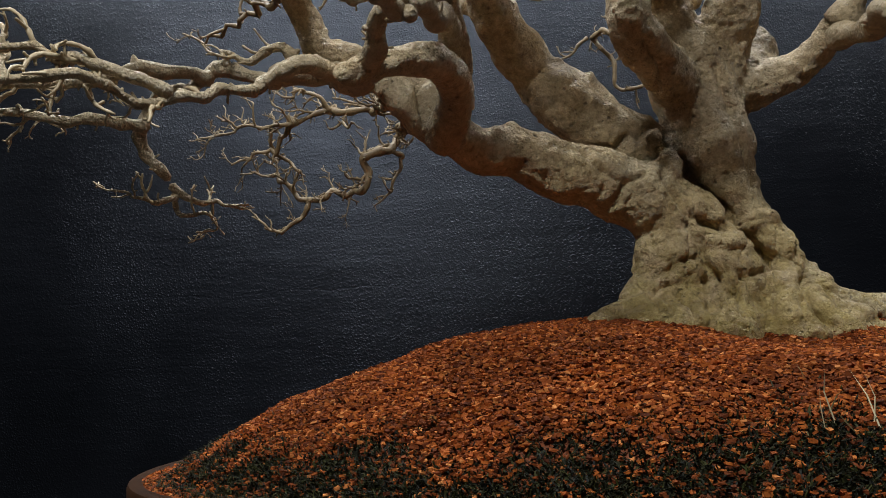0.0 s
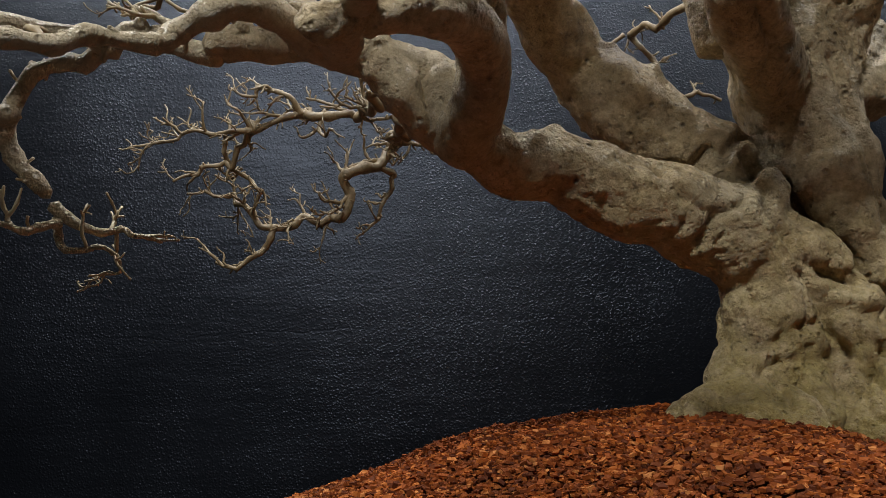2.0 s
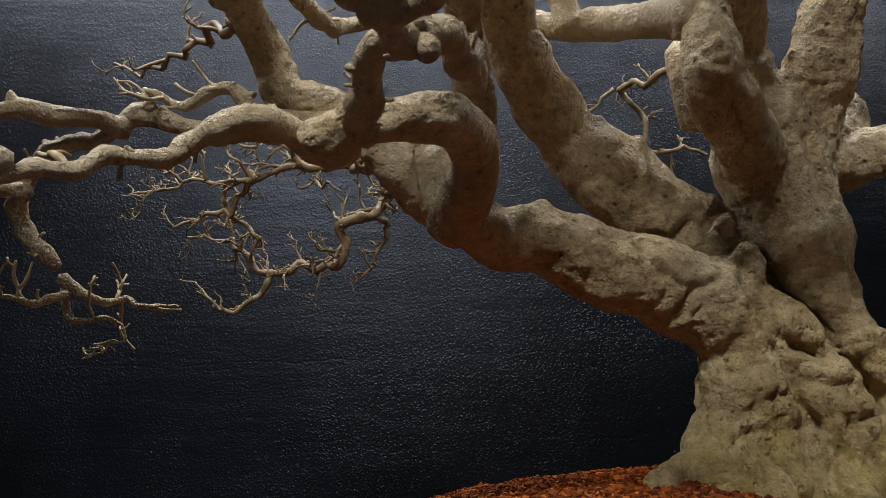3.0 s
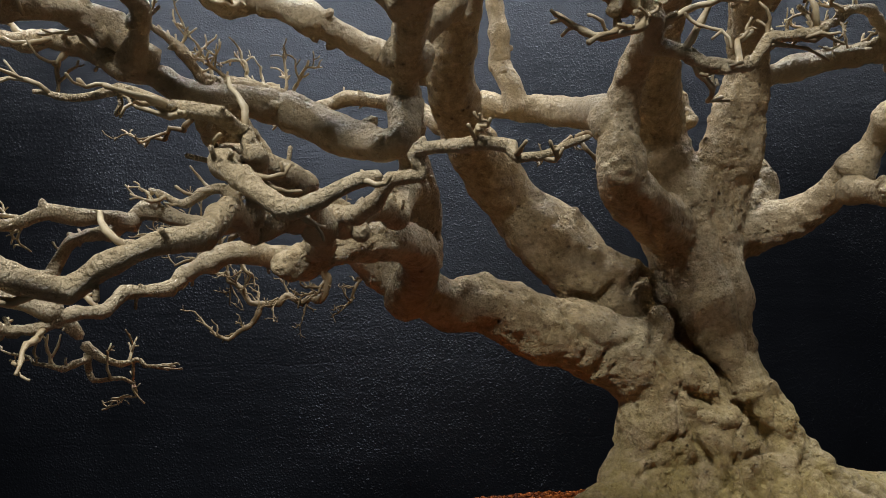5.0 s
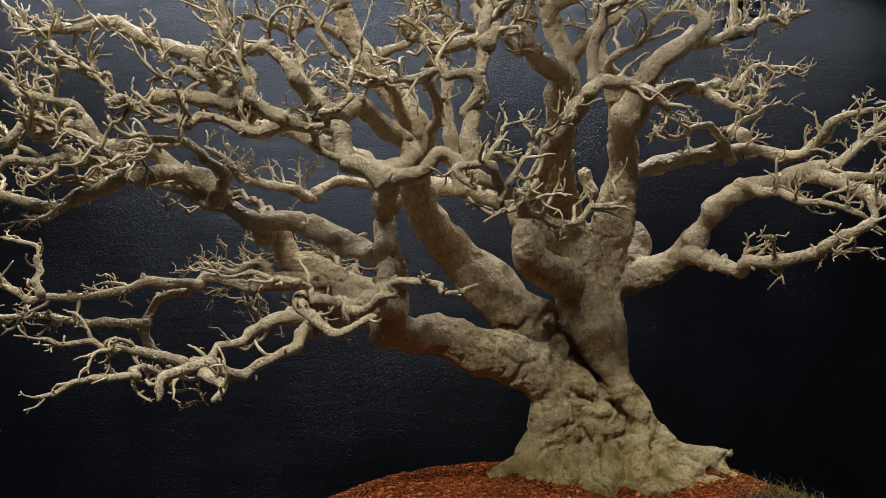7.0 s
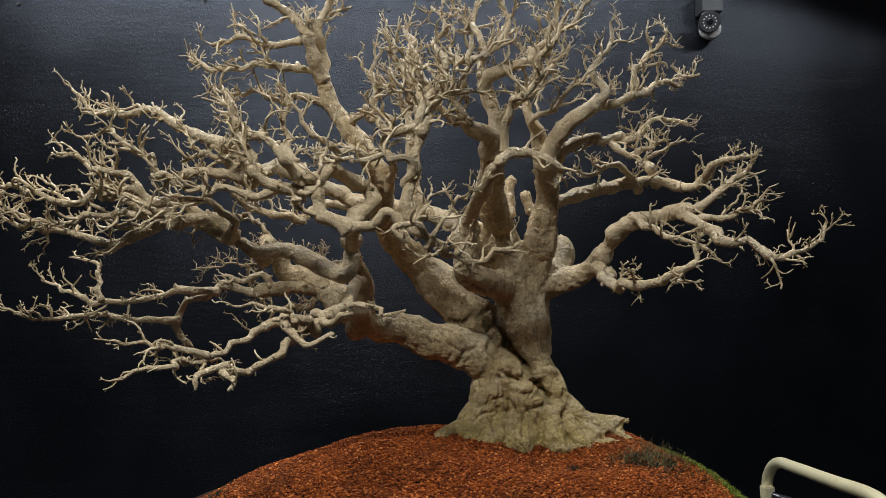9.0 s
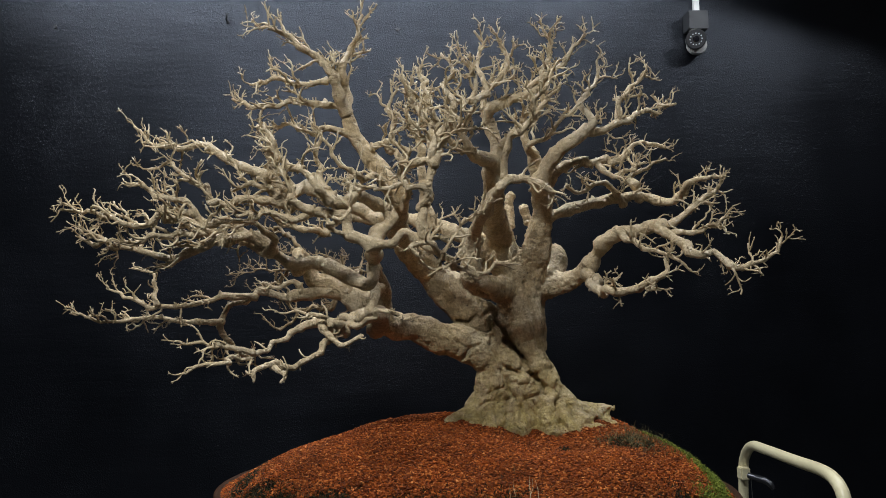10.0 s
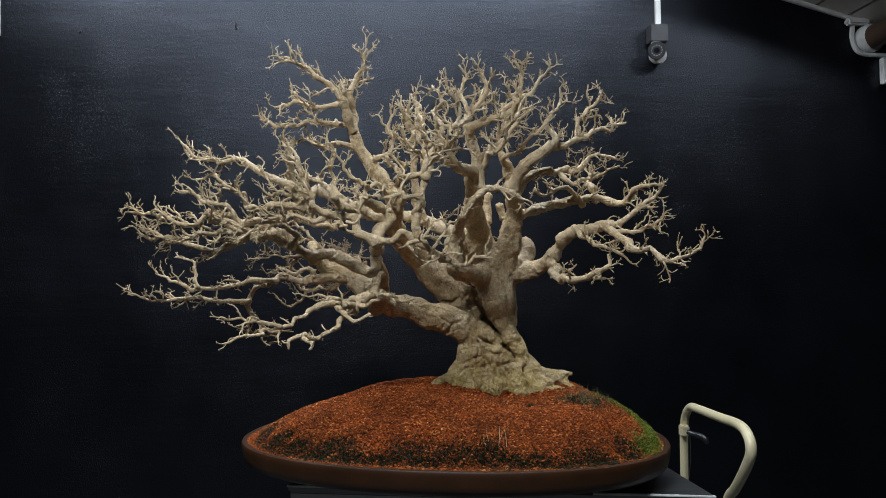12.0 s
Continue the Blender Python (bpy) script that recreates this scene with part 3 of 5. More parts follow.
BRANCHES = {
    "bough_x": [(0.023, 0.475, 1.502, 0.0131), (-0.008, 0.470, 1.529, 0.0117), (-0.041, 0.470, 1.554, 0.0110), (-0.080, 0.460, 1.562, 0.0095), (-0.103, 0.455, 1.577, 0.0081), (-0.125, 0.450, 1.608, 0.0060), (-0.140, 0.440, 1.649, 0.0046), (-0.146, 0.430, 1.690, 0.0033)],
    "bough_x2": [(-0.054, 0.455, 1.580, 0.0083), (-0.080, 0.420, 1.614, 0.0071), (-0.119, 0.460, 1.650, 0.0065), (-0.147, 0.485, 1.678, 0.0057), (-0.166, 0.490, 1.711, 0.0038), (-0.188, 0.500, 1.733, 0.0029)],
    "bough_w": [(0.023, 0.475, 1.504, 0.0103), (0.056, 0.455, 1.510, 0.0090), (0.085, 0.450, 1.518, 0.0085), (0.114, 0.440, 1.502, 0.0078), (0.143, 0.440, 1.487, 0.0078), (0.174, 0.450, 1.469, 0.0065), (0.201, 0.460, 1.455, 0.0051), (0.227, 0.460, 1.456, 0.0041), (0.254, 0.460, 1.468, 0.0036), (0.281, 0.460, 1.478, 0.0031)],
    "bough_v": [(0.111, 0.450, 1.514, 0.0102), (0.116, 0.445, 1.547, 0.0101), (0.120, 0.445, 1.582, 0.0095), (0.123, 0.445, 1.617, 0.0089), (0.133, 0.450, 1.654, 0.0083), (0.143, 0.450, 1.683, 0.0070), (0.155, 0.455, 1.703, 0.0063), (0.185, 0.460, 1.711, 0.0050), (0.214, 0.460, 1.717, 0.0036)],
    "bough_c2": [(0.132, 0.445, 1.645, 0.0092), (0.155, 0.460, 1.707, 0.0085), (0.161, 0.465, 1.743, 0.0076), (0.181, 0.470, 1.770, 0.0067), (0.206, 0.480, 1.772, 0.0048), (0.223, 0.500, 1.818, 0.0039), (0.194, 0.500, 1.858, 0.0030)],
    "bough_v2": [(0.135, 0.450, 1.658, 0.0074), (0.094, 0.470, 1.651, 0.0066), (0.060, 0.500, 1.674, 0.0058), (0.046, 0.500, 1.704, 0.0039)],
    "bough_f": [(0.020, 0.575, 1.472, 0.0107), (0.013, 0.550, 1.445, 0.0119), (-0.012, 0.570, 1.455, 0.0144), (-0.053, 0.595, 1.471, 0.0163), (-0.098, 0.590, 1.480, 0.0139), (-0.133, 0.575, 1.481, 0.0128), (-0.162, 0.570, 1.502, 0.0105), (-0.191, 0.570, 1.511, 0.0105), (-0.231, 0.580, 1.521, 0.0091), (-0.260, 0.580, 1.533, 0.0083), (-0.300, 0.590, 1.543, 0.0069), (-0.330, 0.570, 1.560, 0.0060), (-0.357, 0.550, 1.569, 0.0051)],
    "bough_flow": [(-0.168, 0.565, 1.503, 0.0110), (-0.211, 0.540, 1.523, 0.0098), (-0.253, 0.520, 1.524, 0.0096), (-0.303, 0.530, 1.506, 0.0087), (-0.350, 0.530, 1.500, 0.0077), (-0.406, 0.530, 1.508, 0.0058), (-0.467, 0.520, 1.517, 0.0047), (-0.508, 0.510, 1.531, 0.0028)],
    "bough_fup": [(-0.196, 0.560, 1.521, 0.0099), (-0.244, 0.520, 1.543, 0.0106), (-0.275, 0.500, 1.551, 0.0094), (-0.304, 0.490, 1.572, 0.0075), (-0.341, 0.480, 1.568, 0.0065), (-0.382, 0.470, 1.548, 0.0055), (-0.422, 0.460, 1.557, 0.0045), (-0.480, 0.470, 1.572, 0.0036), (-0.524, 0.470, 1.577, 0.0023)],
    "bough_fmid": [(-0.269, 0.510, 1.536, 0.0076), (-0.323, 0.480, 1.530, 0.0065), (-0.368, 0.480, 1.526, 0.0046), (-0.421, 0.480, 1.522, 0.0037), (-0.498, 0.490, 1.543, 0.0023)],
    "bough_j": [(0.068, 0.745, 1.567, 0.0180), (0.030, 0.765, 1.585, 0.0165), (-0.022, 0.765, 1.599, 0.0162), (-0.075, 0.740, 1.620, 0.0160), (-0.130, 0.735, 1.642, 0.0148), (-0.158, 0.710, 1.652, 0.0132), (-0.188, 0.680, 1.669, 0.0112), (-0.194, 0.660, 1.691, 0.0096), (-0.190, 0.630, 1.724, 0.0071), (-0.197, 0.620, 1.756, 0.0050)],
    "bough_p": [(0.105, 0.830, 1.500, 0.0120), (0.035, 0.870, 1.585, 0.0105), (-0.043, 0.878, 1.600, 0.0098), (-0.085, 0.850, 1.585, 0.0095), (-0.097, 0.790, 1.551, 0.0090), (-0.135, 0.754, 1.572, 0.0078), (-0.168, 0.764, 1.585, 0.0066), (-0.199, 0.740, 1.593, 0.0063), (-0.216, 0.720, 1.603, 0.0046), (-0.231, 0.710, 1.612, 0.0023)],
    "bough_y": [(0.022, 0.530, 1.490, 0.0140), (0.034, 0.565, 1.525, 0.0145), (0.044, 0.587, 1.557, 0.0145), (0.036, 0.597, 1.592, 0.0145), (0.003, 0.541, 1.597, 0.0135), (-0.025, 0.500, 1.592, 0.0120), (-0.047, 0.461, 1.588, 0.0110), (-0.070, 0.485, 1.626, 0.0095), (-0.070, 0.500, 1.657, 0.0055), (-0.075, 0.500, 1.689, 0.0043), (-0.070, 0.500, 1.722, 0.0025)],
    "bough_xt": [(0.026, 0.475, 1.509, 0.0045), (-0.047, 0.460, 1.535, 0.0045), (-0.047, 0.400, 1.540, 0.0040), (-0.024, 0.355, 1.544, 0.0036), (-0.010, 0.365, 1.575, 0.0030), (-0.005, 0.372, 1.598, 0.0025), (0.001, 0.380, 1.629, 0.0013), (0.009, 0.380, 1.651, 0.0008)],
    "bough_jx": [(-0.140, 0.453, 1.590, 0.0101), (-0.168, 0.457, 1.628, 0.0101), (-0.201, 0.464, 1.645, 0.0083), (-0.232, 0.476, 1.659, 0.0075), (-0.275, 0.495, 1.683, 0.0066), (-0.330, 0.519, 1.695, 0.0058), (-0.381, 0.542, 1.702, 0.0049), (-0.409, 0.553, 1.723, 0.0040), (-0.432, 0.560, 1.747, 0.0025)],
    "bough_k": [(-0.136, 0.455, 1.581, 0.0082), (-0.186, 0.442, 1.588, 0.0072), (-0.232, 0.447, 1.580, 0.0072), (-0.260, 0.450, 1.581, 0.0054), (-0.259, 0.463, 1.611, 0.0046), (-0.300, 0.464, 1.625, 0.0046), (-0.322, 0.474, 1.651, 0.0037), (-0.379, 0.480, 1.649, 0.0023)],
    "bough_k2": [(-0.180, 0.560, 1.499, 0.0102), (-0.161, 0.530, 1.524, 0.0080), (-0.171, 0.510, 1.543, 0.0072), (-0.192, 0.500, 1.552, 0.0059), (-0.217, 0.490, 1.555, 0.0052), (-0.242, 0.480, 1.547, 0.0046), (-0.267, 0.475, 1.538, 0.0045), (-0.298, 0.470, 1.551, 0.0039), (-0.336, 0.470, 1.565, 0.0028)],
    "bough_mt": [(-0.033, 0.640, 1.789, 0.0141), (-0.054, 0.620, 1.827, 0.0128), (-0.073, 0.600, 1.858, 0.0116), (-0.087, 0.590, 1.891, 0.0084), (-0.121, 0.580, 1.919, 0.0062), (-0.160, 0.570, 1.936, 0.0041), (-0.205, 0.570, 1.951, 0.0026)],
    "bough_m2": [(-0.036, 0.640, 1.789, 0.0119), (-0.033, 0.640, 1.839, 0.0098), (-0.034, 0.630, 1.880, 0.0086), (-0.018, 0.630, 1.918, 0.0065), (-0.011, 0.620, 1.953, 0.0043), (0.002, 0.620, 1.992, 0.0027)],
    "bough_m3": [(-0.043, 0.630, 1.803, 0.0075), (-0.114, 0.600, 1.799, 0.0063), (-0.174, 0.590, 1.790, 0.0052), (-0.225, 0.590, 1.795, 0.0041), (-0.255, 0.590, 1.808, 0.0026)],
    "bough_m4": [(-0.069, 0.610, 1.850, 0.0074), (-0.125, 0.600, 1.836, 0.0052), (-0.176, 0.600, 1.852, 0.0042), (-0.222, 0.600, 1.839, 0.0026)],
    "bough_m5": [(-0.018, 0.660, 1.745, 0.0088), (-0.057, 0.640, 1.756, 0.0065), (-0.098, 0.630, 1.748, 0.0053), (-0.151, 0.630, 1.764, 0.0043), (-0.193, 0.630, 1.759, 0.0027)],
    "bough_h": [(0.224, 0.701, 1.506, 0.0200), (0.219, 0.770, 1.524, 0.0200), (0.190, 0.810, 1.543, 0.0196), (0.155, 0.850, 1.566, 0.0176), (0.114, 0.880, 1.589, 0.0151), (0.085, 0.900, 1.607, 0.0116)],
    "bough_hv": [(0.151, 0.850, 1.571, 0.0132), (0.138, 0.850, 1.616, 0.0125), (0.131, 0.840, 1.658, 0.0125), (0.121, 0.830, 1.708, 0.0110), (0.118, 0.820, 1.765, 0.0088), (0.122, 0.800, 1.823, 0.0065), (0.107, 0.780, 1.879, 0.0043)],
    "bough_a": [(0.269, 0.660, 1.660, 0.0199), (0.252, 0.630, 1.678, 0.0173), (0.222, 0.600, 1.686, 0.0148), (0.202, 0.580, 1.697, 0.0114), (0.196, 0.560, 1.719, 0.0082), (0.180, 0.550, 1.742, 0.0051), (0.185, 0.540, 1.770, 0.0030)],
    "bough_a2": [(0.268, 0.660, 1.649, 0.0188), (0.286, 0.660, 1.688, 0.0166), (0.279, 0.660, 1.733, 0.0155), (0.260, 0.660, 1.773, 0.0133), (0.278, 0.660, 1.807, 0.0123), (0.307, 0.665, 1.831, 0.0112), (0.352, 0.660, 1.843, 0.0090), (0.386, 0.630, 1.865, 0.0066), (0.421, 0.610, 1.891, 0.0054), (0.458, 0.600, 1.943, 0.0027)],
    "bough_a3": [(0.241, 0.565, 1.578, 0.0143), (0.249, 0.530, 1.595, 0.0120), (0.259, 0.510, 1.611, 0.0108), (0.280, 0.510, 1.636, 0.0089), (0.321, 0.520, 1.623, 0.0079), (0.358, 0.530, 1.609, 0.0070), (0.369, 0.540, 1.590, 0.0050)],
    "bough_c1": [(0.126, 0.455, 1.649, 0.0075), (0.134, 0.477, 1.712, 0.0076), (0.132, 0.518, 1.763, 0.0059), (0.126, 0.570, 1.821, 0.0052), (0.111, 0.600, 1.875, 0.0027)],
    "bough_c3": [(0.260, 0.660, 1.773, 0.0100), (0.256, 0.660, 1.829, 0.0078), (0.285, 0.660, 1.875, 0.0067), (0.308, 0.660, 1.921, 0.0045), (0.286, 0.660, 1.955, 0.0028)],
    "bough_c4": [(0.346, 0.660, 1.841, 0.0078), (0.383, 0.640, 1.891, 0.0055), (0.393, 0.630, 1.932, 0.0044), (0.377, 0.630, 1.972, 0.0028)],
    "bough_c5": [(0.281, 0.660, 1.716, 0.0100), (0.320, 0.620, 1.739, 0.0076), (0.350, 0.600, 1.778, 0.0064), (0.383, 0.600, 1.799, 0.0054), (0.406, 0.600, 1.843, 0.0032)],
    "bough_c6": [(0.202, 0.580, 1.697, 0.0083), (0.165, 0.560, 1.714, 0.0061), (0.129, 0.550, 1.716, 0.0051), (0.094, 0.550, 1.742, 0.0041), (0.084, 0.550, 1.783, 0.0025)],
    "bough_b1": [(0.378, 0.730, 1.687, 0.0175), (0.369, 0.710, 1.722, 0.0139), (0.356, 0.700, 1.754, 0.0092), (0.346, 0.700, 1.789, 0.0069), (0.364, 0.700, 1.830, 0.0046), (0.354, 0.700, 1.877, 0.0029)],
    "bough_b2": [(0.400, 0.780, 1.616, 0.0217), (0.399, 0.720, 1.665, 0.0197), (0.397, 0.680, 1.698, 0.0181), (0.410, 0.660, 1.721, 0.0179), (0.444, 0.655, 1.737, 0.0156), (0.471, 0.650, 1.758, 0.0134), (0.483, 0.650, 1.783, 0.0089), (0.467, 0.650, 1.815, 0.0067), (0.497, 0.650, 1.861, 0.0045), (0.499, 0.650, 1.907, 0.0028)],
    "bough_b3": [(0.451, 0.660, 1.741, 0.0112), (0.503, 0.680, 1.761, 0.0103), (0.556, 0.700, 1.783, 0.0081), (0.624, 0.720, 1.807, 0.0059), (0.701, 0.730, 1.834, 0.0030)],
    "bough_b4": [(0.392, 0.730, 1.643, 0.0128), (0.424, 0.700, 1.673, 0.0115), (0.460, 0.700, 1.699, 0.0092), (0.509, 0.710, 1.694, 0.0081), (0.569, 0.730, 1.705, 0.0071), (0.611, 0.740, 1.745, 0.0048), (0.681, 0.750, 1.736, 0.0030)],
    "bough_b5": [(0.556, 0.700, 1.783, 0.0070), (0.555, 0.690, 1.828, 0.0058), (0.591, 0.690, 1.863, 0.0046), (0.622, 0.690, 1.899, 0.0029)],
    "bough_r1": [(0.506, 0.790, 1.473, 0.0180), (0.519, 0.760, 1.504, 0.0160), (0.530, 0.720, 1.532, 0.0175), (0.556, 0.690, 1.547, 0.0171), (0.592, 0.660, 1.548, 0.0134), (0.621, 0.620, 1.546, 0.0119)],
    "bough_r1a": [(0.609, 0.630, 1.547, 0.0120), (0.626, 0.570, 1.504, 0.0094), (0.644, 0.540, 1.483, 0.0081), (0.686, 0.530, 1.474, 0.0071), (0.727, 0.510, 1.459, 0.0060), (0.790, 0.530, 1.473, 0.0041), (0.831, 0.550, 1.515, 0.0026)],
    "bough_r1b": [(0.610, 0.620, 1.545, 0.0108), (0.671, 0.630, 1.574, 0.0077), (0.732, 0.660, 1.612, 0.0056), (0.768, 0.660, 1.646, 0.0028)],
    "bough_r1c": [(0.499, 0.790, 1.454, 0.0169), (0.492, 0.700, 1.431, 0.0125), (0.484, 0.566, 1.420, 0.0092), (0.509, 0.500, 1.421, 0.0078), (0.534, 0.460, 1.429, 0.0066), (0.555, 0.440, 1.446, 0.0047), (0.547, 0.440, 1.470, 0.0028)],
    "bough_r1d": [(0.624, 0.600, 1.528, 0.0064), (0.659, 0.580, 1.530, 0.0053), (0.698, 0.570, 1.545, 0.0042), (0.731, 0.570, 1.560, 0.0026)],
    "bough_r2": [(0.397, 0.800, 1.588, 0.0183), (0.459, 0.810, 1.601, 0.0160), (0.525, 0.820, 1.614, 0.0149), (0.595, 0.840, 1.619, 0.0139), (0.662, 0.844, 1.633, 0.0115), (0.709, 0.800, 1.620, 0.0099), (0.716, 0.740, 1.643, 0.0072), (0.732, 0.720, 1.657, 0.0059), (0.777, 0.700, 1.659, 0.0029)],
    "bough_r2a": [(0.651, 0.850, 1.628, 0.0102), (0.640, 0.870, 1.678, 0.0104), (0.631, 0.880, 1.694, 0.0065), (0.692, 0.880, 1.720, 0.0052), (0.732, 0.880, 1.737, 0.0033)],
    "bough_q": [(0.030, 0.690, 1.435, 0.0115), (0.026, 0.600, 1.405, 0.0115), (0.012, 0.531, 1.382, 0.0095), (-0.004, 0.500, 1.372, 0.0085), (-0.024, 0.477, 1.362, 0.0080), (-0.040, 0.425, 1.350, 0.0066), (-0.052, 0.378, 1.341, 0.0056), (-0.066, 0.322, 1.322, 0.0050), (-0.098, 0.310, 1.310, 0.0051), (-0.124, 0.290, 1.311, 0.0046), (-0.146, 0.275, 1.309, 0.0038), (-0.149, 0.270, 1.291, 0.0022)],
    "bough_qloop": [(-0.051, 0.585, 1.363, 0.0104), (-0.041, 0.555, 1.368, 0.0087), (-0.035, 0.535, 1.372, 0.0083), (-0.021, 0.510, 1.367, 0.0078), (-0.008, 0.490, 1.357, 0.0065)],
    "bough_qd": [(-0.050, 0.385, 1.342, 0.0046), (-0.047, 0.375, 1.361, 0.0051), (-0.045, 0.370, 1.374, 0.0044), (-0.059, 0.360, 1.379, 0.0040), (-0.074, 0.355, 1.389, 0.0037), (-0.091, 0.350, 1.394, 0.0030), (-0.111, 0.350, 1.388, 0.0021), (-0.132, 0.350, 1.392, 0.0012)],
    "bough_qa": [(-0.027, 0.468, 1.360, 0.0060), (-0.015, 0.465, 1.364, 0.0060), (0.008, 0.433, 1.368, 0.0046), (0.043, 0.420, 1.386, 0.0044), (0.062, 0.400, 1.382, 0.0036), (0.080, 0.386, 1.367, 0.0030), (0.083, 0.385, 1.371, 0.0027), (0.105, 0.380, 1.380, 0.0017)],
    "bough_qb": [(-0.027, 0.448, 1.351, 0.0081), (-0.037, 0.387, 1.371, 0.0077), (-0.060, 0.369, 1.368, 0.0059), (-0.039, 0.341, 1.352, 0.0049), (-0.015, 0.334, 1.344, 0.0041), (0.009, 0.340, 1.351, 0.0033)],
    "bough_qc": [(-0.125, 0.295, 1.310, 0.0046), (-0.104, 0.268, 1.298, 0.0038), (-0.108, 0.260, 1.290, 0.0022)],
    "bough_q2": [(-0.058, 0.585, 1.357, 0.0120), (-0.065, 0.612, 1.355, 0.0120), (-0.083, 0.608, 1.357, 0.0115), (-0.100, 0.588, 1.362, 0.0085), (-0.118, 0.570, 1.362, 0.0075), (-0.140, 0.575, 1.337, 0.0068), (-0.155, 0.560, 1.326, 0.0056), (-0.172, 0.535, 1.318, 0.0049), (-0.200, 0.510, 1.309, 0.0045), (-0.229, 0.490, 1.306, 0.0037), (-0.231, 0.450, 1.307, 0.0045), (-0.271, 0.440, 1.295, 0.0035), (-0.306, 0.430, 1.288, 0.0022)],
    "bough_q3": [(-0.198, 0.510, 1.314, 0.0057), (-0.232, 0.484, 1.329, 0.0046), (-0.272, 0.470, 1.333, 0.0036), (-0.322, 0.460, 1.343, 0.0022)],
    "bough_g": [(0.018, 0.770, 1.370, 0.0280), (-0.016, 0.760, 1.394, 0.0231), (-0.055, 0.750, 1.418, 0.0207), (-0.093, 0.740, 1.430, 0.0165), (-0.137, 0.730, 1.419, 0.0135), (-0.181, 0.730, 1.412, 0.0099), (-0.223, 0.720, 1.418, 0.0084), (-0.262, 0.720, 1.416, 0.0075), (-0.291, 0.720, 1.396, 0.0070), (-0.304, 0.720, 1.366, 0.0070), (-0.304, 0.730, 1.338, 0.0066), (-0.288, 0.740, 1.313, 0.0056)],
    "bough_gx": [(-0.304, 0.720, 1.366, 0.0066), (-0.347, 0.700, 1.371, 0.0064), (-0.386, 0.690, 1.374, 0.0056), (-0.450, 0.690, 1.376, 0.0048), (-0.493, 0.670, 1.377, 0.0039), (-0.535, 0.650, 1.378, 0.0031), (-0.575, 0.630, 1.395, 0.0019)],
    "bough_gy": [(-0.234, 0.720, 1.417, 0.0078), (-0.302, 0.690, 1.416, 0.0065), (-0.362, 0.680, 1.401, 0.0054), (-0.422, 0.665, 1.404, 0.0053), (-0.479, 0.660, 1.419, 0.0042), (-0.521, 0.660, 1.441, 0.0026)],
    "bough_gz": [(-0.422, 0.665, 1.404, 0.0053), (-0.432, 0.670, 1.439, 0.0043), (-0.442, 0.680, 1.472, 0.0032), (-0.479, 0.680, 1.481, 0.0021)],
    "bough_gl1": [(-0.286, 0.745, 1.306, 0.0043), (-0.270, 0.750, 1.291, 0.0035), (-0.252, 0.760, 1.286, 0.0027), (-0.231, 0.760, 1.285, 0.0022), (-0.216, 0.770, 1.281, 0.0014)],
    "bough_gl2": [(-0.285, 0.750, 1.298, 0.0035), (-0.282, 0.750, 1.279, 0.0030), (-0.266, 0.750, 1.272, 0.0022), (-0.248, 0.750, 1.275, 0.0017), (-0.244, 0.760, 1.259, 0.0013), (-0.265, 0.760, 1.255, 0.0009)],
    "bough_gl3": [(-0.280, 0.745, 1.293, 0.0034), (-0.297, 0.730, 1.283, 0.0029), (-0.308, 0.720, 1.288, 0.0020), (-0.341, 0.720, 1.299, 0.0012)],
    "bough_tw": [(-0.024, 0.762, 1.388, 0.0054), (-0.028, 0.790, 1.393, 0.0054), (-0.044, 1.120, 1.478, 0.0077), (-0.067, 1.110, 1.444, 0.0075), (-0.111, 1.100, 1.425, 0.0067), (-0.108, 1.110, 1.387, 0.0059), (-0.144, 1.130, 1.383, 0.0053), (-0.207, 1.146, 1.383, 0.0054), (-0.239, 1.150, 1.398, 0.0046), (-0.273, 1.160, 1.429, 0.0031), (-0.330, 1.170, 1.437, 0.0016)],
    "bough_twb": [(-0.207, 1.146, 1.381, 0.0046), (-0.226, 1.150, 1.344, 0.0038), (-0.260, 1.150, 1.331, 0.0030), (-0.285, 1.160, 1.339, 0.0023), (-0.313, 1.160, 1.371, 0.0015)],
    "bough_twc": [(-0.037, 0.757, 1.406, 0.0049), (-0.038, 0.780, 1.414, 0.0049), (-0.077, 1.050, 1.497, 0.0057), (-0.138, 1.080, 1.506, 0.0059), (-0.182, 1.080, 1.503, 0.0052), (-0.225, 1.080, 1.485, 0.0044), (-0.276, 1.080, 1.488, 0.0029), (-0.329, 1.090, 1.483, 0.0022), (-0.383, 1.100, 1.479, 0.0015)],
    "bough_twd": [(0.324, 0.850, 1.500, 0.0060), (0.341, 0.950, 1.575, 0.0060), (0.335, 1.050, 1.617, 0.0053), (0.290, 1.150, 1.644, 0.0050), (0.319, 1.150, 1.590, 0.0041), (0.328, 1.150, 1.551, 0.0033), (0.374, 1.150, 1.548, 0.0033), (0.414, 1.150, 1.537, 0.0025)],
    "bough_twe": [(0.286, 1.150, 1.641, 0.0033), (0.254, 1.150, 1.614, 0.0025), (0.228, 1.150, 1.596, 0.0016)],
    "bough_twg": [(-0.218, 1.080, 1.488, 0.0042), (-0.223, 1.080, 1.499, 0.0042), (-0.236, 1.090, 1.476, 0.0036), (-0.259, 1.100, 1.455, 0.0036), (-0.291, 1.100, 1.447, 0.0029), (-0.325, 1.100, 1.433, 0.0018)],
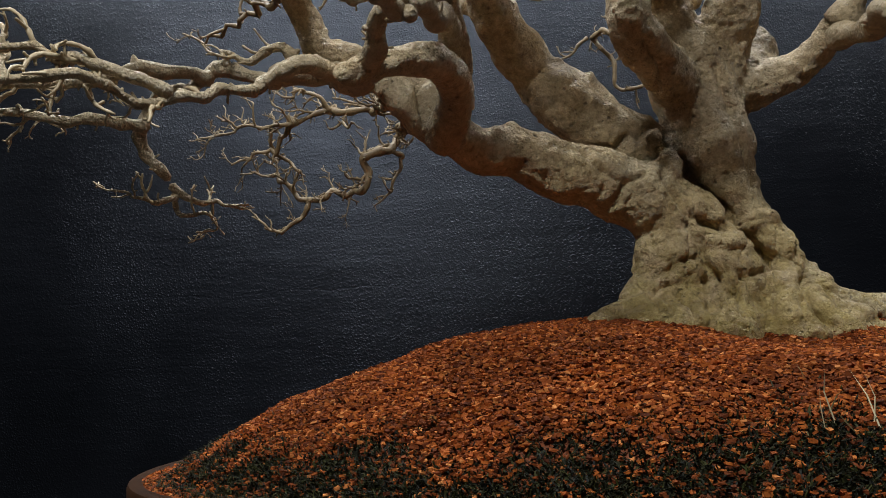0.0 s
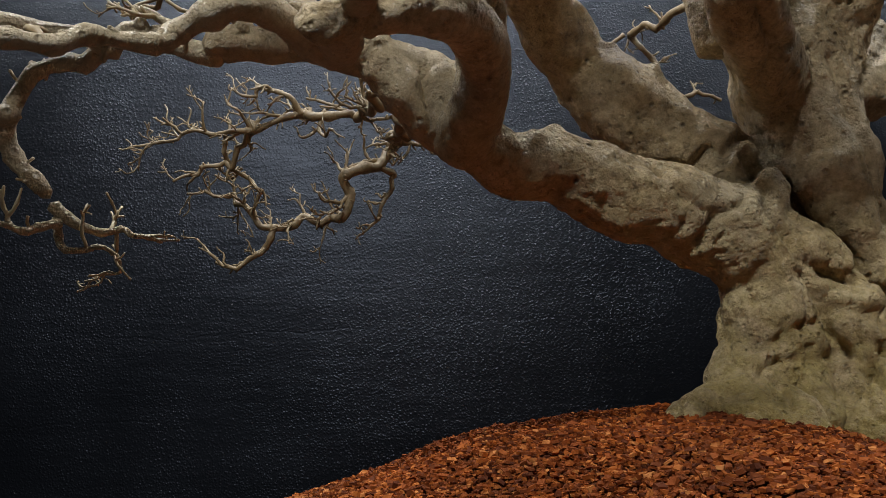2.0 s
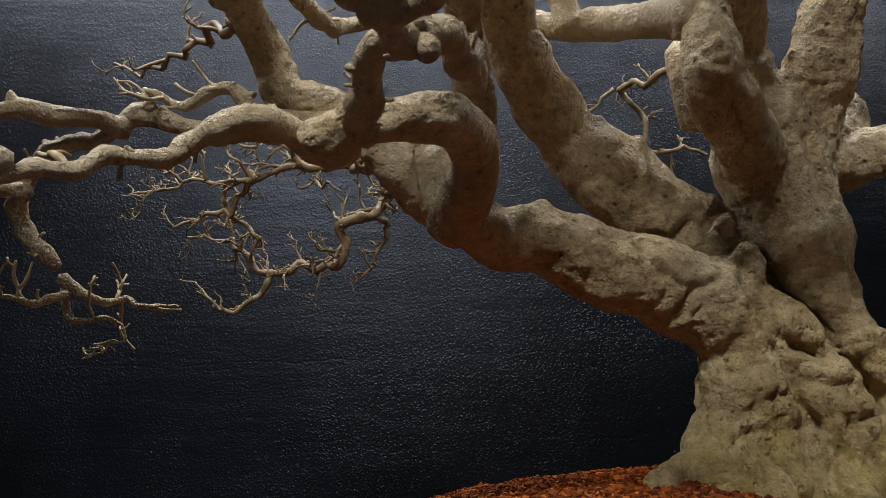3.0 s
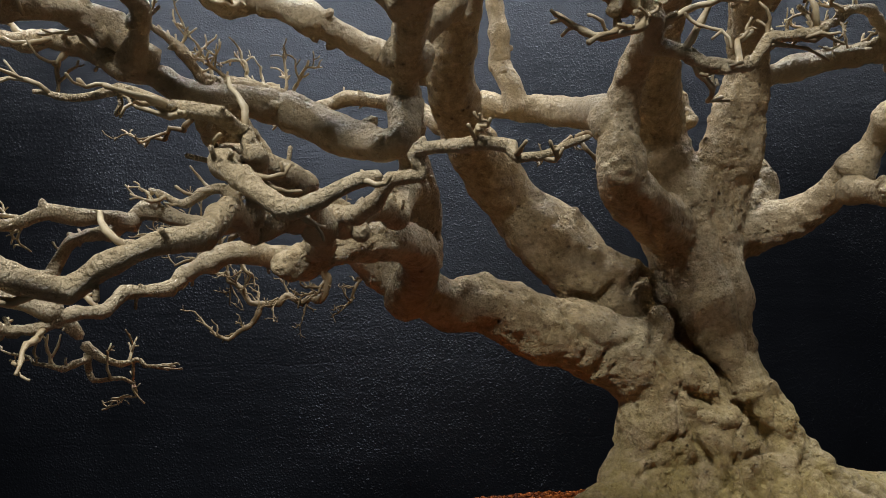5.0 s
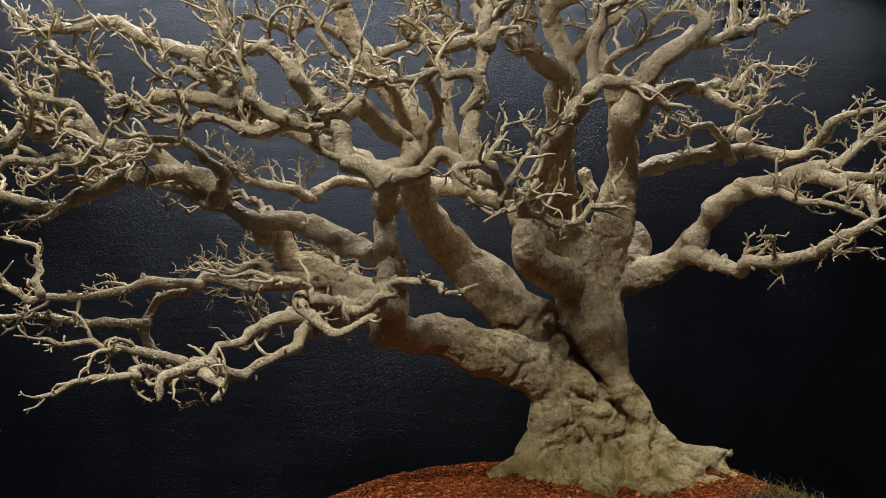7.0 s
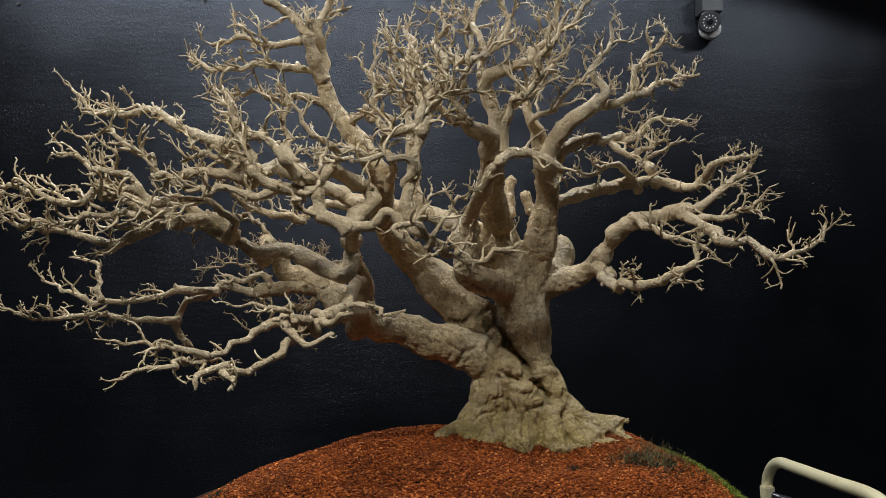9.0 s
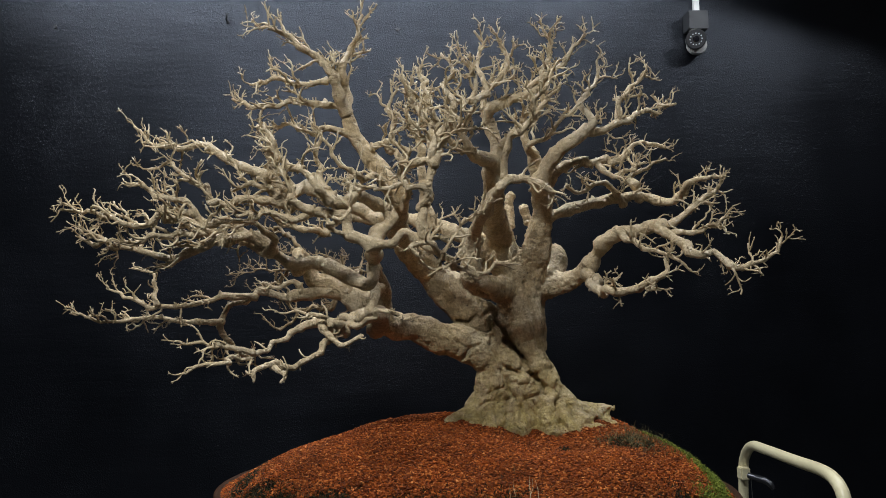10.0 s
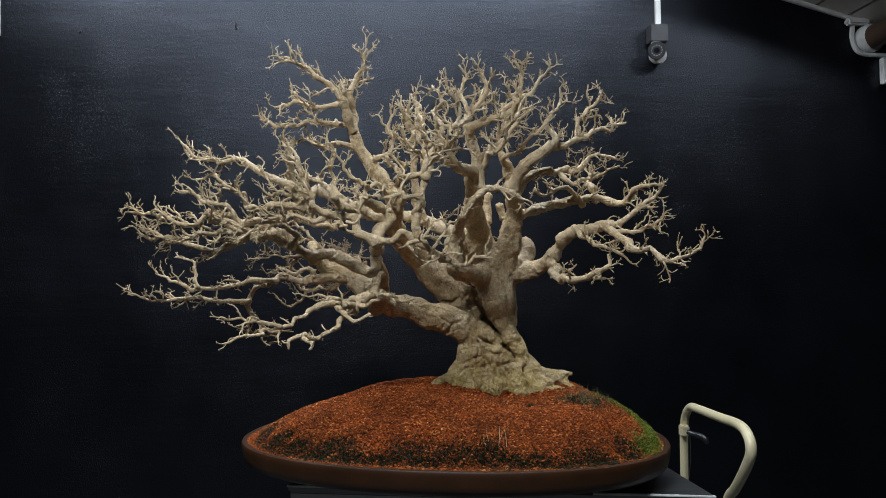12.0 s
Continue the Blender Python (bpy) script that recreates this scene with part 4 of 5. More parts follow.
    "bough_twh": [(-0.160, 1.080, 1.508, 0.0043), (-0.173, 1.070, 1.530, 0.0035), (-0.204, 1.070, 1.542, 0.0028), (-0.228, 1.070, 1.531, 0.0021), (-0.246, 1.070, 1.543, 0.0014)],
    "bough_twi": [(-0.255, 1.080, 1.487, 0.0029), (-0.259, 1.100, 1.453, 0.0029), (-0.237, 1.110, 1.441, 0.0029), (-0.217, 1.120, 1.424, 0.0022), (-0.213, 1.120, 1.402, 0.0014)],
    "bough_twk": [(-0.068, 1.115, 1.449, 0.0044), (-0.044, 1.120, 1.434, 0.0037), (-0.062, 1.120, 1.405, 0.0029), (-0.073, 1.120, 1.371, 0.0022), (-0.095, 1.120, 1.357, 0.0014)],
    "bough_twf": [(-0.132, 0.729, 1.487, 0.0045), (-0.152, 0.750, 1.529, 0.0045), (-0.211, 0.850, 1.576, 0.0047), (-0.255, 0.900, 1.572, 0.0037), (-0.298, 0.920, 1.561, 0.0025), (-0.349, 0.950, 1.589, 0.0013)],
    "bough_n3": [(0.049, 0.646, 1.626, 0.0087), (0.032, 0.568, 1.644, 0.0071), (-0.004, 0.512, 1.638, 0.0058), (-0.030, 0.487, 1.657, 0.0048), (-0.052, 0.473, 1.678, 0.0038), (-0.065, 0.470, 1.701, 0.0023)],
    "bough_n4": [(0.080, 0.673, 1.597, 0.0099), (0.092, 0.589, 1.626, 0.0083), (0.073, 0.546, 1.649, 0.0070), (0.084, 0.524, 1.685, 0.0059), (0.055, 0.521, 1.714, 0.0039), (0.065, 0.520, 1.749, 0.0025)],
    "bough_n5": [(0.118, 0.445, 1.567, 0.0073), (0.106, 0.444, 1.568, 0.0073), (0.120, 0.426, 1.588, 0.0063), (0.093, 0.418, 1.605, 0.0054), (0.048, 0.432, 1.608, 0.0045), (0.010, 0.451, 1.602, 0.0037), (-0.019, 0.470, 1.615, 0.0023)],
    "bough_n6": [(0.005, 0.660, 1.706, 0.0077), (0.039, 0.640, 1.729, 0.0065), (0.062, 0.620, 1.762, 0.0053), (0.052, 0.620, 1.805, 0.0043), (0.073, 0.620, 1.838, 0.0027)],
    "bough_n7": [(0.146, 0.460, 1.693, 0.0056), (0.114, 0.480, 1.742, 0.0048), (0.095, 0.500, 1.788, 0.0039), (0.100, 0.500, 1.823, 0.0024)],
    "bough_n8": [(0.176, 0.470, 1.766, 0.0057), (0.164, 0.500, 1.808, 0.0049), (0.174, 0.500, 1.838, 0.0039), (0.156, 0.520, 1.876, 0.0025)],
    "bough_n9": [(0.270, 0.510, 1.631, 0.0069), (0.274, 0.500, 1.678, 0.0068), (0.285, 0.470, 1.705, 0.0057), (0.309, 0.440, 1.721, 0.0056), (0.320, 0.420, 1.753, 0.0046), (0.337, 0.410, 1.787, 0.0037), (0.357, 0.410, 1.824, 0.0023)],
    "bough_n10": [(0.206, 0.484, 1.771, 0.0058), (0.248, 0.546, 1.814, 0.0061), (0.229, 0.557, 1.860, 0.0052), (0.242, 0.569, 1.907, 0.0042), (0.227, 0.570, 1.939, 0.0026)],
    "bough_n11": [(0.369, 0.710, 1.716, 0.0081), (0.352, 0.680, 1.732, 0.0068), (0.383, 0.660, 1.744, 0.0056), (0.424, 0.640, 1.784, 0.0044), (0.456, 0.630, 1.809, 0.0027)],
    "bough_n12": [(0.147, 0.449, 1.480, 0.0064), (0.128, 0.414, 1.500, 0.0053), (0.092, 0.407, 1.496, 0.0044), (0.109, 0.400, 1.477, 0.0026)],
    "bough_n13": [(0.542, 0.700, 1.545, 0.0092), (0.554, 0.620, 1.520, 0.0065), (0.571, 0.580, 1.495, 0.0052), (0.605, 0.560, 1.482, 0.0041), (0.642, 0.550, 1.450, 0.0026)],
    "bough_n14": [(0.608, 0.840, 1.619, 0.0089), (0.571, 0.800, 1.648, 0.0074), (0.528, 0.780, 1.657, 0.0061), (0.488, 0.770, 1.638, 0.0048), (0.449, 0.760, 1.654, 0.0030)],
    "bough_n15": [(0.509, 0.710, 1.694, 0.0070), (0.525, 0.690, 1.664, 0.0057), (0.569, 0.680, 1.668, 0.0045), (0.604, 0.680, 1.691, 0.0029)],
    "bough_n16": [(-0.284, 0.500, 1.548, 0.0066), (-0.315, 0.480, 1.591, 0.0056), (-0.356, 0.470, 1.599, 0.0046), (-0.383, 0.470, 1.618, 0.0037), (-0.410, 0.470, 1.622, 0.0023)],
    "bough_n17": [(-0.075, 0.470, 1.567, 0.0074), (-0.117, 0.450, 1.552, 0.0064), (-0.150, 0.440, 1.565, 0.0054), (-0.186, 0.440, 1.556, 0.0045), (-0.221, 0.440, 1.566, 0.0027)],
    "bough_n18": [(-0.107, 0.454, 1.582, 0.0073), (-0.117, 0.454, 1.576, 0.0073), (-0.161, 0.447, 1.603, 0.0055), (-0.195, 0.439, 1.611, 0.0045), (-0.221, 0.440, 1.602, 0.0027)],
    "bough_n20": [(-0.137, 0.730, 1.419, 0.0079), (-0.157, 0.720, 1.447, 0.0056), (-0.190, 0.720, 1.437, 0.0045), (-0.223, 0.720, 1.448, 0.0028)],
    "bough_nc1": [(0.136, 0.430, 1.469, 0.0037), (0.147, 0.430, 1.488, 0.0037), (0.159, 0.430, 1.507, 0.0035), (0.173, 0.440, 1.533, 0.0033), (0.193, 0.440, 1.550, 0.0027), (0.216, 0.440, 1.559, 0.0022), (0.228, 0.440, 1.579, 0.0017)],
    "bough_nc2": [(0.159, 0.430, 1.504, 0.0032), (0.141, 0.420, 1.512, 0.0037), (0.121, 0.410, 1.514, 0.0036), (0.132, 0.410, 1.530, 0.0026), (0.153, 0.420, 1.548, 0.0021), (0.169, 0.430, 1.557, 0.0016)],
    "bough_nc3": [(0.173, 0.440, 1.533, 0.0027), (0.183, 0.440, 1.519, 0.0027), (0.180, 0.440, 1.499, 0.0027), (0.168, 0.440, 1.480, 0.0022), (0.149, 0.430, 1.469, 0.0016)],
}


# bark seams of the trunk: depth, half width, then the line
SEAMS = [
    (0.010, 0.006, [(-0.012, 0.747, 1.400), (-0.010, 0.746, 1.386), (-0.006, 0.745, 1.372), (-0.005, 0.745, 1.358), (-0.002, 0.747, 1.346)]),
    (0.022, 0.012, [(0.294, 0.849, 1.370), (0.295, 0.840, 1.352), (0.300, 0.835, 1.342), (0.305, 0.834, 1.332), (0.313, 0.848, 1.320), (0.326, 0.854, 1.295), (0.332, 0.845, 1.283), (0.339, 0.842, 1.274), (0.346, 0.837, 1.266), (0.349, 0.833, 1.258), (0.352, 0.827, 1.249), (0.357, 0.822, 1.239), (0.363, 0.822, 1.228), (0.374, 0.834, 1.218), (0.382, 0.834, 1.209), (0.390, 0.830, 1.202), (0.399, 0.825, 1.195), (0.400, 0.820, 1.190), (0.402, 0.816, 1.185)]),
    (0.011, 0.008, [(0.275, 0.831, 1.348), (0.279, 0.831, 1.331), (0.278, 0.813, 1.314), (0.276, 0.809, 1.305), (0.273, 0.801, 1.296), (0.277, 0.797, 1.287), (0.283, 0.798, 1.277), (0.287, 0.799, 1.265), (0.292, 0.801, 1.253), (0.304, 0.801, 1.246), (0.318, 0.810, 1.238), (0.330, 0.809, 1.235), (0.342, 0.809, 1.232)]),
    (0.008, 0.009, [(0.292, 0.802, 1.240), (0.297, 0.803, 1.233), (0.301, 0.803, 1.225), (0.308, 0.808, 1.213), (0.314, 0.815, 1.200), (0.319, 0.812, 1.186), (0.324, 0.808, 1.173), (0.328, 0.798, 1.165), (0.333, 0.791, 1.156)]),
    (0.010, 0.008, [(0.333, 0.791, 1.156), (0.341, 0.793, 1.165), (0.350, 0.797, 1.173), (0.366, 0.803, 1.176), (0.385, 0.817, 1.178), (0.393, 0.816, 1.182), (0.400, 0.816, 1.185)]),
    (0.007, 0.007, [(0.239, 0.792, 1.156), (0.249, 0.795, 1.162), (0.259, 0.799, 1.167), (0.279, 0.802, 1.168), (0.299, 0.805, 1.169), (0.313, 0.813, 1.170), (0.324, 0.808, 1.173)]),
    (0.012, 0.008, [(0.284, 0.771, 1.113), (0.283, 0.773, 1.128), (0.283, 0.782, 1.142), (0.278, 0.787, 1.150), (0.273, 0.796, 1.158)]),
    (0.009, 0.007, [(0.335, 0.769, 1.129), (0.337, 0.781, 1.142), (0.338, 0.790, 1.156)]),
    (0.014, 0.009, [(0.432, 0.773, 1.110), (0.429, 0.777, 1.119), (0.427, 0.780, 1.127), (0.424, 0.787, 1.137), (0.422, 0.795, 1.148), (0.421, 0.801, 1.156), (0.423, 0.813, 1.163)]),
    (0.010, 0.008, [(0.490, 0.792, 1.116), (0.501, 0.797, 1.118), (0.520, 0.823, 1.116), (0.526, 0.823, 1.115), (0.533, 0.823, 1.114)]),
    (0.012, 0.009, [(0.153, 0.809, 1.355), (0.207, 0.852, 1.348), (0.217, 0.847, 1.346), (0.227, 0.843, 1.343), (0.236, 0.836, 1.352), (0.244, 0.834, 1.360)]),
    (0.010, 0.008, [(0.259, 0.831, 1.353), (0.270, 0.834, 1.366), (0.283, 0.849, 1.379), (0.267, 0.744, 1.407)]),
    (0.006, 0.010, [(0.360, 0.812, 1.433), (0.365, 0.814, 1.404), (0.371, 0.818, 1.374), (0.374, 0.814, 1.355), (0.378, 0.815, 1.335), (0.385, 0.821, 1.311), (0.390, 0.824, 1.287)]),
    (0.007, 0.006, [(0.237, 0.700, 1.423), (0.248, 0.716, 1.415), (0.261, 0.738, 1.407), (0.271, 0.741, 1.411), (0.282, 0.746, 1.416)]),
    (0.006, 0.006, [(0.301, 0.807, 1.201), (0.285, 0.802, 1.196), (0.271, 0.804, 1.189), (0.259, 0.805, 1.185), (0.248, 0.809, 1.180)]),
    (0.006, 0.005, [(0.376, 0.806, 1.148), (0.370, 0.802, 1.158), (0.365, 0.802, 1.167), (0.357, 0.798, 1.170), (0.350, 0.797, 1.173)]),
    (0.006, 0.006, [(0.465, 0.800, 1.131), (0.463, 0.806, 1.137), (0.460, 0.812, 1.143), (0.454, 0.814, 1.148), (0.447, 0.816, 1.152)]),
    (0.006, 0.006, [(0.250, 0.797, 1.302), (0.237, 0.794, 1.295), (0.225, 0.792, 1.289), (0.218, 0.793, 1.281), (0.211, 0.799, 1.273)]),
    (0.005, 0.006, [(0.179, 0.794, 1.332), (0.187, 0.787, 1.318), (0.196, 0.785, 1.304), (0.205, 0.785, 1.299), (0.215, 0.787, 1.294)]),
]
# swellings (plus) and pits (minus): x, y, z, radius, height
KNOBS = [
    (-0.032, 0.745, 1.386, 0.013, 0.006),
    (-0.020, 0.744, 1.366, 0.010, 0.004),
    (0.030, 0.648, 1.383, 0.007, 0.004),
    (0.285, 0.810, 1.307, 0.0110, 0.0050),
    (0.311, 0.806, 1.267, 0.0160, 0.0060),
    (0.330, 0.806, 1.249, 0.0120, 0.0040),
    (0.344, 0.806, 1.206, 0.0260, 0.0080),
    (0.285, 0.801, 1.203, 0.0220, 0.0040),
    (0.348, 0.814, 1.336, 0.0240, 0.0060),
    (0.367, 0.821, 1.288, 0.0200, 0.0070),
    (0.388, 0.823, 1.248, 0.0180, 0.0080),
    (0.409, 0.823, 1.212, 0.0160, 0.0070),
    (0.431, 0.826, 1.183, 0.0160, 0.0060),
    (0.451, 0.823, 1.161, 0.0140, 0.0050),
    (0.301, 0.810, 1.183, 0.0140, 0.0050),
    (0.351, 0.800, 1.182, 0.0120, 0.0050),
    (0.419, 0.825, 1.209, 0.0120, 0.0050),
    (0.406, 0.825, 1.248, 0.0120, 0.0040),
    (0.225, 0.792, 1.291, 0.0140, -0.0040),
    (0.215, 0.787, 1.303, 0.0100, -0.0030),
    (0.241, 0.794, 1.288, 0.0110, 0.0050),
    (0.167, 0.785, 1.321, 0.0100, 0.0050),
    (0.161, 0.784, 1.314, 0.0045, -0.0050),
    (0.187, 0.787, 1.315, 0.0120, 0.0040),
    (0.078, 0.778, 1.358, 0.0100, 0.0060),
    (0.100, 0.794, 1.369, 0.0080, 0.0050),
    (0.249, 0.784, 1.143, 0.0060, -0.0050),
    (0.428, 0.779, 1.125, 0.0080, -0.0080),
    (0.521, 0.823, 1.116, 0.0100, -0.0080),
    (0.385, 0.815, 1.174, 0.0120, 0.0050),
    (0.398, 0.774, 1.121, 0.0160, 0.0050),
    (0.315, 0.766, 1.121, 0.0160, 0.0050),
    (0.256, 0.768, 1.125, 0.0140, 0.0050),
    (0.205, 0.691, 1.454, 0.0040, 0.0050),
    (0.211, 0.686, 1.457, 0.0040, 0.0060),
    (0.218, 0.682, 1.460, 0.0040, 0.0060),
    (0.225, 0.682, 1.456, 0.0040, 0.0060),
    (0.208, 0.689, 1.447, 0.0040, 0.0060),
    (0.215, 0.685, 1.449, 0.0040, 0.0070),
    (0.221, 0.683, 1.449, 0.0040, 0.0070),
    (0.228, 0.684, 1.447, 0.0040, 0.0060),
    (0.213, 0.687, 1.443, 0.0040, 0.0060),
    (0.220, 0.686, 1.441, 0.0040, 0.0060),
    (0.226, 0.686, 1.441, 0.0040, 0.0050),
    (0.216, 0.683, 1.465, 0.0040, 0.0050),
    (0.320, 0.809, 1.502, 0.0160, 0.0060),
    (0.339, 0.812, 1.463, 0.0120, 0.0050),
    (0.356, 0.817, 1.483, 0.0100, 0.0050),
    (0.301, 0.781, 1.446, 0.0100, 0.0050),
    (0.339, 0.818, 1.337, 0.0120, 0.0040),
    (0.363, 0.816, 1.317, 0.0100, 0.0040),
    (0.187, 0.834, 1.419, 0.0100, 0.0060),
    (0.207, 0.836, 1.408, 0.0090, 0.0060),
    (0.178, 0.835, 1.438, 0.0100, 0.0060),
    (0.227, 0.839, 1.398, 0.0090, 0.0060),
    (0.246, 0.836, 1.383, 0.0080, 0.0050),
    (0.211, 0.857, 1.449, 0.0090, 0.0070),
    (0.192, 0.837, 1.394, 0.0080, -0.0040),
    (0.219, 0.848, 1.429, 0.0060, -0.0040),
    (0.170, 0.849, 1.470, 0.0090, 0.0060),
]


def to_line(co, line):
    """Distance of each point from a polyline."""
    best = np.full(len(co), 9.0)
    for a, b in zip(line, line[1:]):
        a, b = np.array(a), np.array(b)
        u = np.clip((co - a) @ (b - a) / ((b - a) @ (b - a)), 0, 1)
        best = np.minimum(best, np.linalg.norm(co - a - u[:, None] * (b - a), axis=1))
    return best


def carve(me):
    """Seams, knobs, flutes, wrinkles, warts and pits, pushed along the normals of the trunk's skin."""
    n = len(me.vertices)
    co, normal = np.empty(n * 3), np.empty(n * 3)
    me.vertices.foreach_get("co", co)
    me.vertices.foreach_get("normal", normal)
    co, normal = co.reshape(-1, 3), normal.reshape(-1, 3)
    push = np.zeros(n)
    warp = np.empty((n, 3))
    at = noise.noise
    for i in range(n):
        w = Vector(co[i])
        bend = noise.noise_vector(w * 34)
        warp[i] = bend
        v = w + bend * 0.006
        low = min(1.0, max(0.0, (1.33 - w.z) / 0.10))
        foot = min(1.0, max(0.0, (1.19 - w.z) / 0.06))
        patch = min(1.0, max(0.0, 0.30 + 1.7 * at(w * 9 + Vector((5, 0, 0)))))
        pitted = min(1.0, max(0.0, 0.25 + 2.0 * at(w * 11 + Vector((0, 7, 0)))))
        wart = noise.voronoi(v * 70)[0][0]
        pore = noise.voronoi(v * 105 + Vector((3, 1, 0)))[0][0]
        wrinkle = 1 - abs(at(Vector((v.x * 18, v.y * 18, v.z * 62)))) * 3.2
        flute = at(Vector((v.x * 36, v.y * 36, v.z * 11)))
        groove = max(0.0, 0.10 - abs(at(Vector((v.x * 27 + 4, v.y * 27, v.z * 9))))) / 0.10
        push[i] = (0.0030 * at(w * 14) + 0.0020 * at(w * 30) + 0.0012 * at(w * 64) + 0.0008 * at(w * 140)
                   + low * (0.0045 * flute - 0.0040 * groove) - (0.0008 + 0.0010 * low) * max(0.0, wrinkle)
                   + low * (0.0030 * max(0.0, 1 - noise.voronoi(v * 44 + Vector((2, 0, 5)))[0][0] / 0.6) + 0.0050 * foot * at(Vector((v.x * 30, v.y * 30, v.z * 4))))
                   + patch * 0.0032 * max(0.0, 1 - wart / 0.50) - pitted * 0.0030 * max(0.0, 1 - pore / 0.36))
    bent = co + warp * 0.0040
    for deep, wide, line in SEAMS:
        d = to_line(bent, line)
        push += -deep * np.clip(1 - d / wide, 0, 1) ** 1.2 + 0.16 * max(deep, 0.0) * np.exp(-((d - 1.9 * wide) / (0.8 * wide)) ** 2)
    for x, y, z, r, high in KNOBS:
        d = np.linalg.norm(bent - np.array((x, y, z)), axis=1) / r
        push += high * np.exp(-d * d)
    co += normal * push[:, None]
    me.vertices.foreach_set("co", co.ravel())
    me.update()


def trunk():
    chunks = []
    for i, (key, rows) in enumerate(TRUNK.items()):
        path = spline(rows, 0.008)
        for q in path:
            w = Vector(q[:3])
            sway = Vector((noise.noise(w * 17 + Vector((i, 0, 0))), noise.noise(w * 17 + Vector((0, i, 7))), noise.noise(w * 17 + Vector((3, 0, i)))))
            q[:3] += np.array(sway) * min(0.004, 0.12 * q[3])
            q[3] *= 1 + 0.12 * noise.noise(w * 26 + Vector((i, i, 0)))
        chunks.append(tube_data(path, 24, 0.07, i * 3.1))
    rough = mesh_of("trunk", chunks, TRUNK_BARK)
    re = rough.modifiers.new("weld", "REMESH")
    re.mode, re.voxel_size, re.use_smooth_shade = "VOXEL", 0.0021, True
    sm = rough.modifiers.new("soften", "SMOOTH")
    sm.factor, sm.iterations = 0.5, 8
    skin = bpy.data.meshes.new_from_object(rough.evaluated_get(bpy.context.evaluated_depsgraph_get()))
    bpy.data.objects.remove(rough)
    carve(skin)
    skin.name = "trunk"
    skin.polygons.foreach_set("use_smooth", [True] * len(skin.polygons))
    return under_tree(tagged(new("trunk", skin), "thick fluted trunk with knotty roots and swollen limb bases"))


trunk()


def wander(rng, at, heading, length, r0, r1, kink):
    """A crooked, knotty, tapering twig that turns upward: rows (x, y, z, r)."""
    n = max(4, round(length / 0.0058))
    step = length / n
    p, d = Vector(at), Vector(heading).normalized()
    rows, sign = [(*p, r0)], rng.choice((-1, 1))
    side = d.cross(Vector((rng.gauss(0, 1), rng.gauss(0, 1), rng.gauss(0, 1)))).normalized()
    for i in range(n):
        d = (d + side * sign * kink * rng.uniform(0.1, 1.0) + Vector((rng.gauss(0, 0.12), rng.gauss(0, 0.12), rng.gauss(0.05, 0.12)))).normalized()
        if rng.random() < 0.42:
            sign = -sign
            side = (side + Vector((rng.gauss(0, 0.3), rng.gauss(0, 0.3), rng.gauss(0, 0.3)))).normalized()
        p = p + d * step * rng.uniform(0.75, 1.25)
        f = (i + 1) / n
        rows.append((*p, (r0 + (r1 - r0) * f ** 0.8) * (rng.uniform(1.10, 1.32) if i % 2 else rng.uniform(0.86, 1.0))))
    return rows


def spur(rng, at, r, way):
    """A short stub with a blunt bud."""
    side = way.cross(Vector((rng.gauss(0, 1), rng.gauss(0, 1), rng.gauss(0, 1)))).normalized()
    d = (side + way * rng.uniform(0.1, 0.9) + Vector((0, 0, 0.25))).normalized()
    long = rng.uniform(0.003, 0.008) + r
    bent = (d + Vector((rng.gauss(0, 0.35), rng.gauss(0, 0.35), rng.gauss(0.1, 0.35)))).normalized()
    thin = min(r * 0.75, 0.0013)
    a, b = at + d * long * 0.6, at + d * long * 0.6 + bent * long * 0.5
    return [(*at, thin), (*a, thin * 0.9), (*b, thin * 0.95)]


def sprout(rng, rows, share, count, length, level, keep_y):
    """Side twigs on the outer share of a branch: for each, its own rows and those of its twigs and spurs."""
    made = []
    for j in range(count):
        f = 1 - share * (j + rng.random()) / count
        k = f * (len(rows) - 1)
        i = min(int(k), len(rows) - 2)
        a, b = Vector(rows[i][:3]), Vector(rows[i + 1][:3])
        at = a.lerp(b, k - i)
        r = rows[i][3]
        t = (b - a).normalized()
        side = t.cross(Vector((rng.gauss(0, 1), rng.gauss(0, 1), rng.gauss(0, 1)))).normalized()
        out_way = Vector((at.x - 0.3, (at.y - 0.75) * 0.8, at.z - 1.35)).normalized()
        d = t * rng.uniform(0.35, 1.0) + side * rng.uniform(0.5, 1.0) + out_way * 0.35 + Vector((0, 0, rng.uniform(-0.15, 0.38)))
        d.y *= keep_y
        long = length * rng.uniform(0.65, 1.45) * (1.0 - 0.5 * f ** 3)
        thick = min(r * 0.78, 0.0013 + long * 0.027)
        new_rows = wander(rng, at, d, long, thick, max(0.0008, thick * 0.46), 0.82)
        out = [new_rows]
        made.append(out)
        for u, v in zip(new_rows[1:], new_rows[2:]):
            if rng.random() < 0.20:
                out.append(spur(rng, Vector(u[:3]), u[3], (Vector(v[:3]) - Vector(u[:3])).normalized()))
        if level > 0:
            for finer in sprout(rng, new_rows, 0.85, rng.choice((2, 2, 3, 3)) if level > 1 else rng.choice((0, 1, 1, 2)), length * 0.52, level - 1, keep_y):
                out += finer
    return made


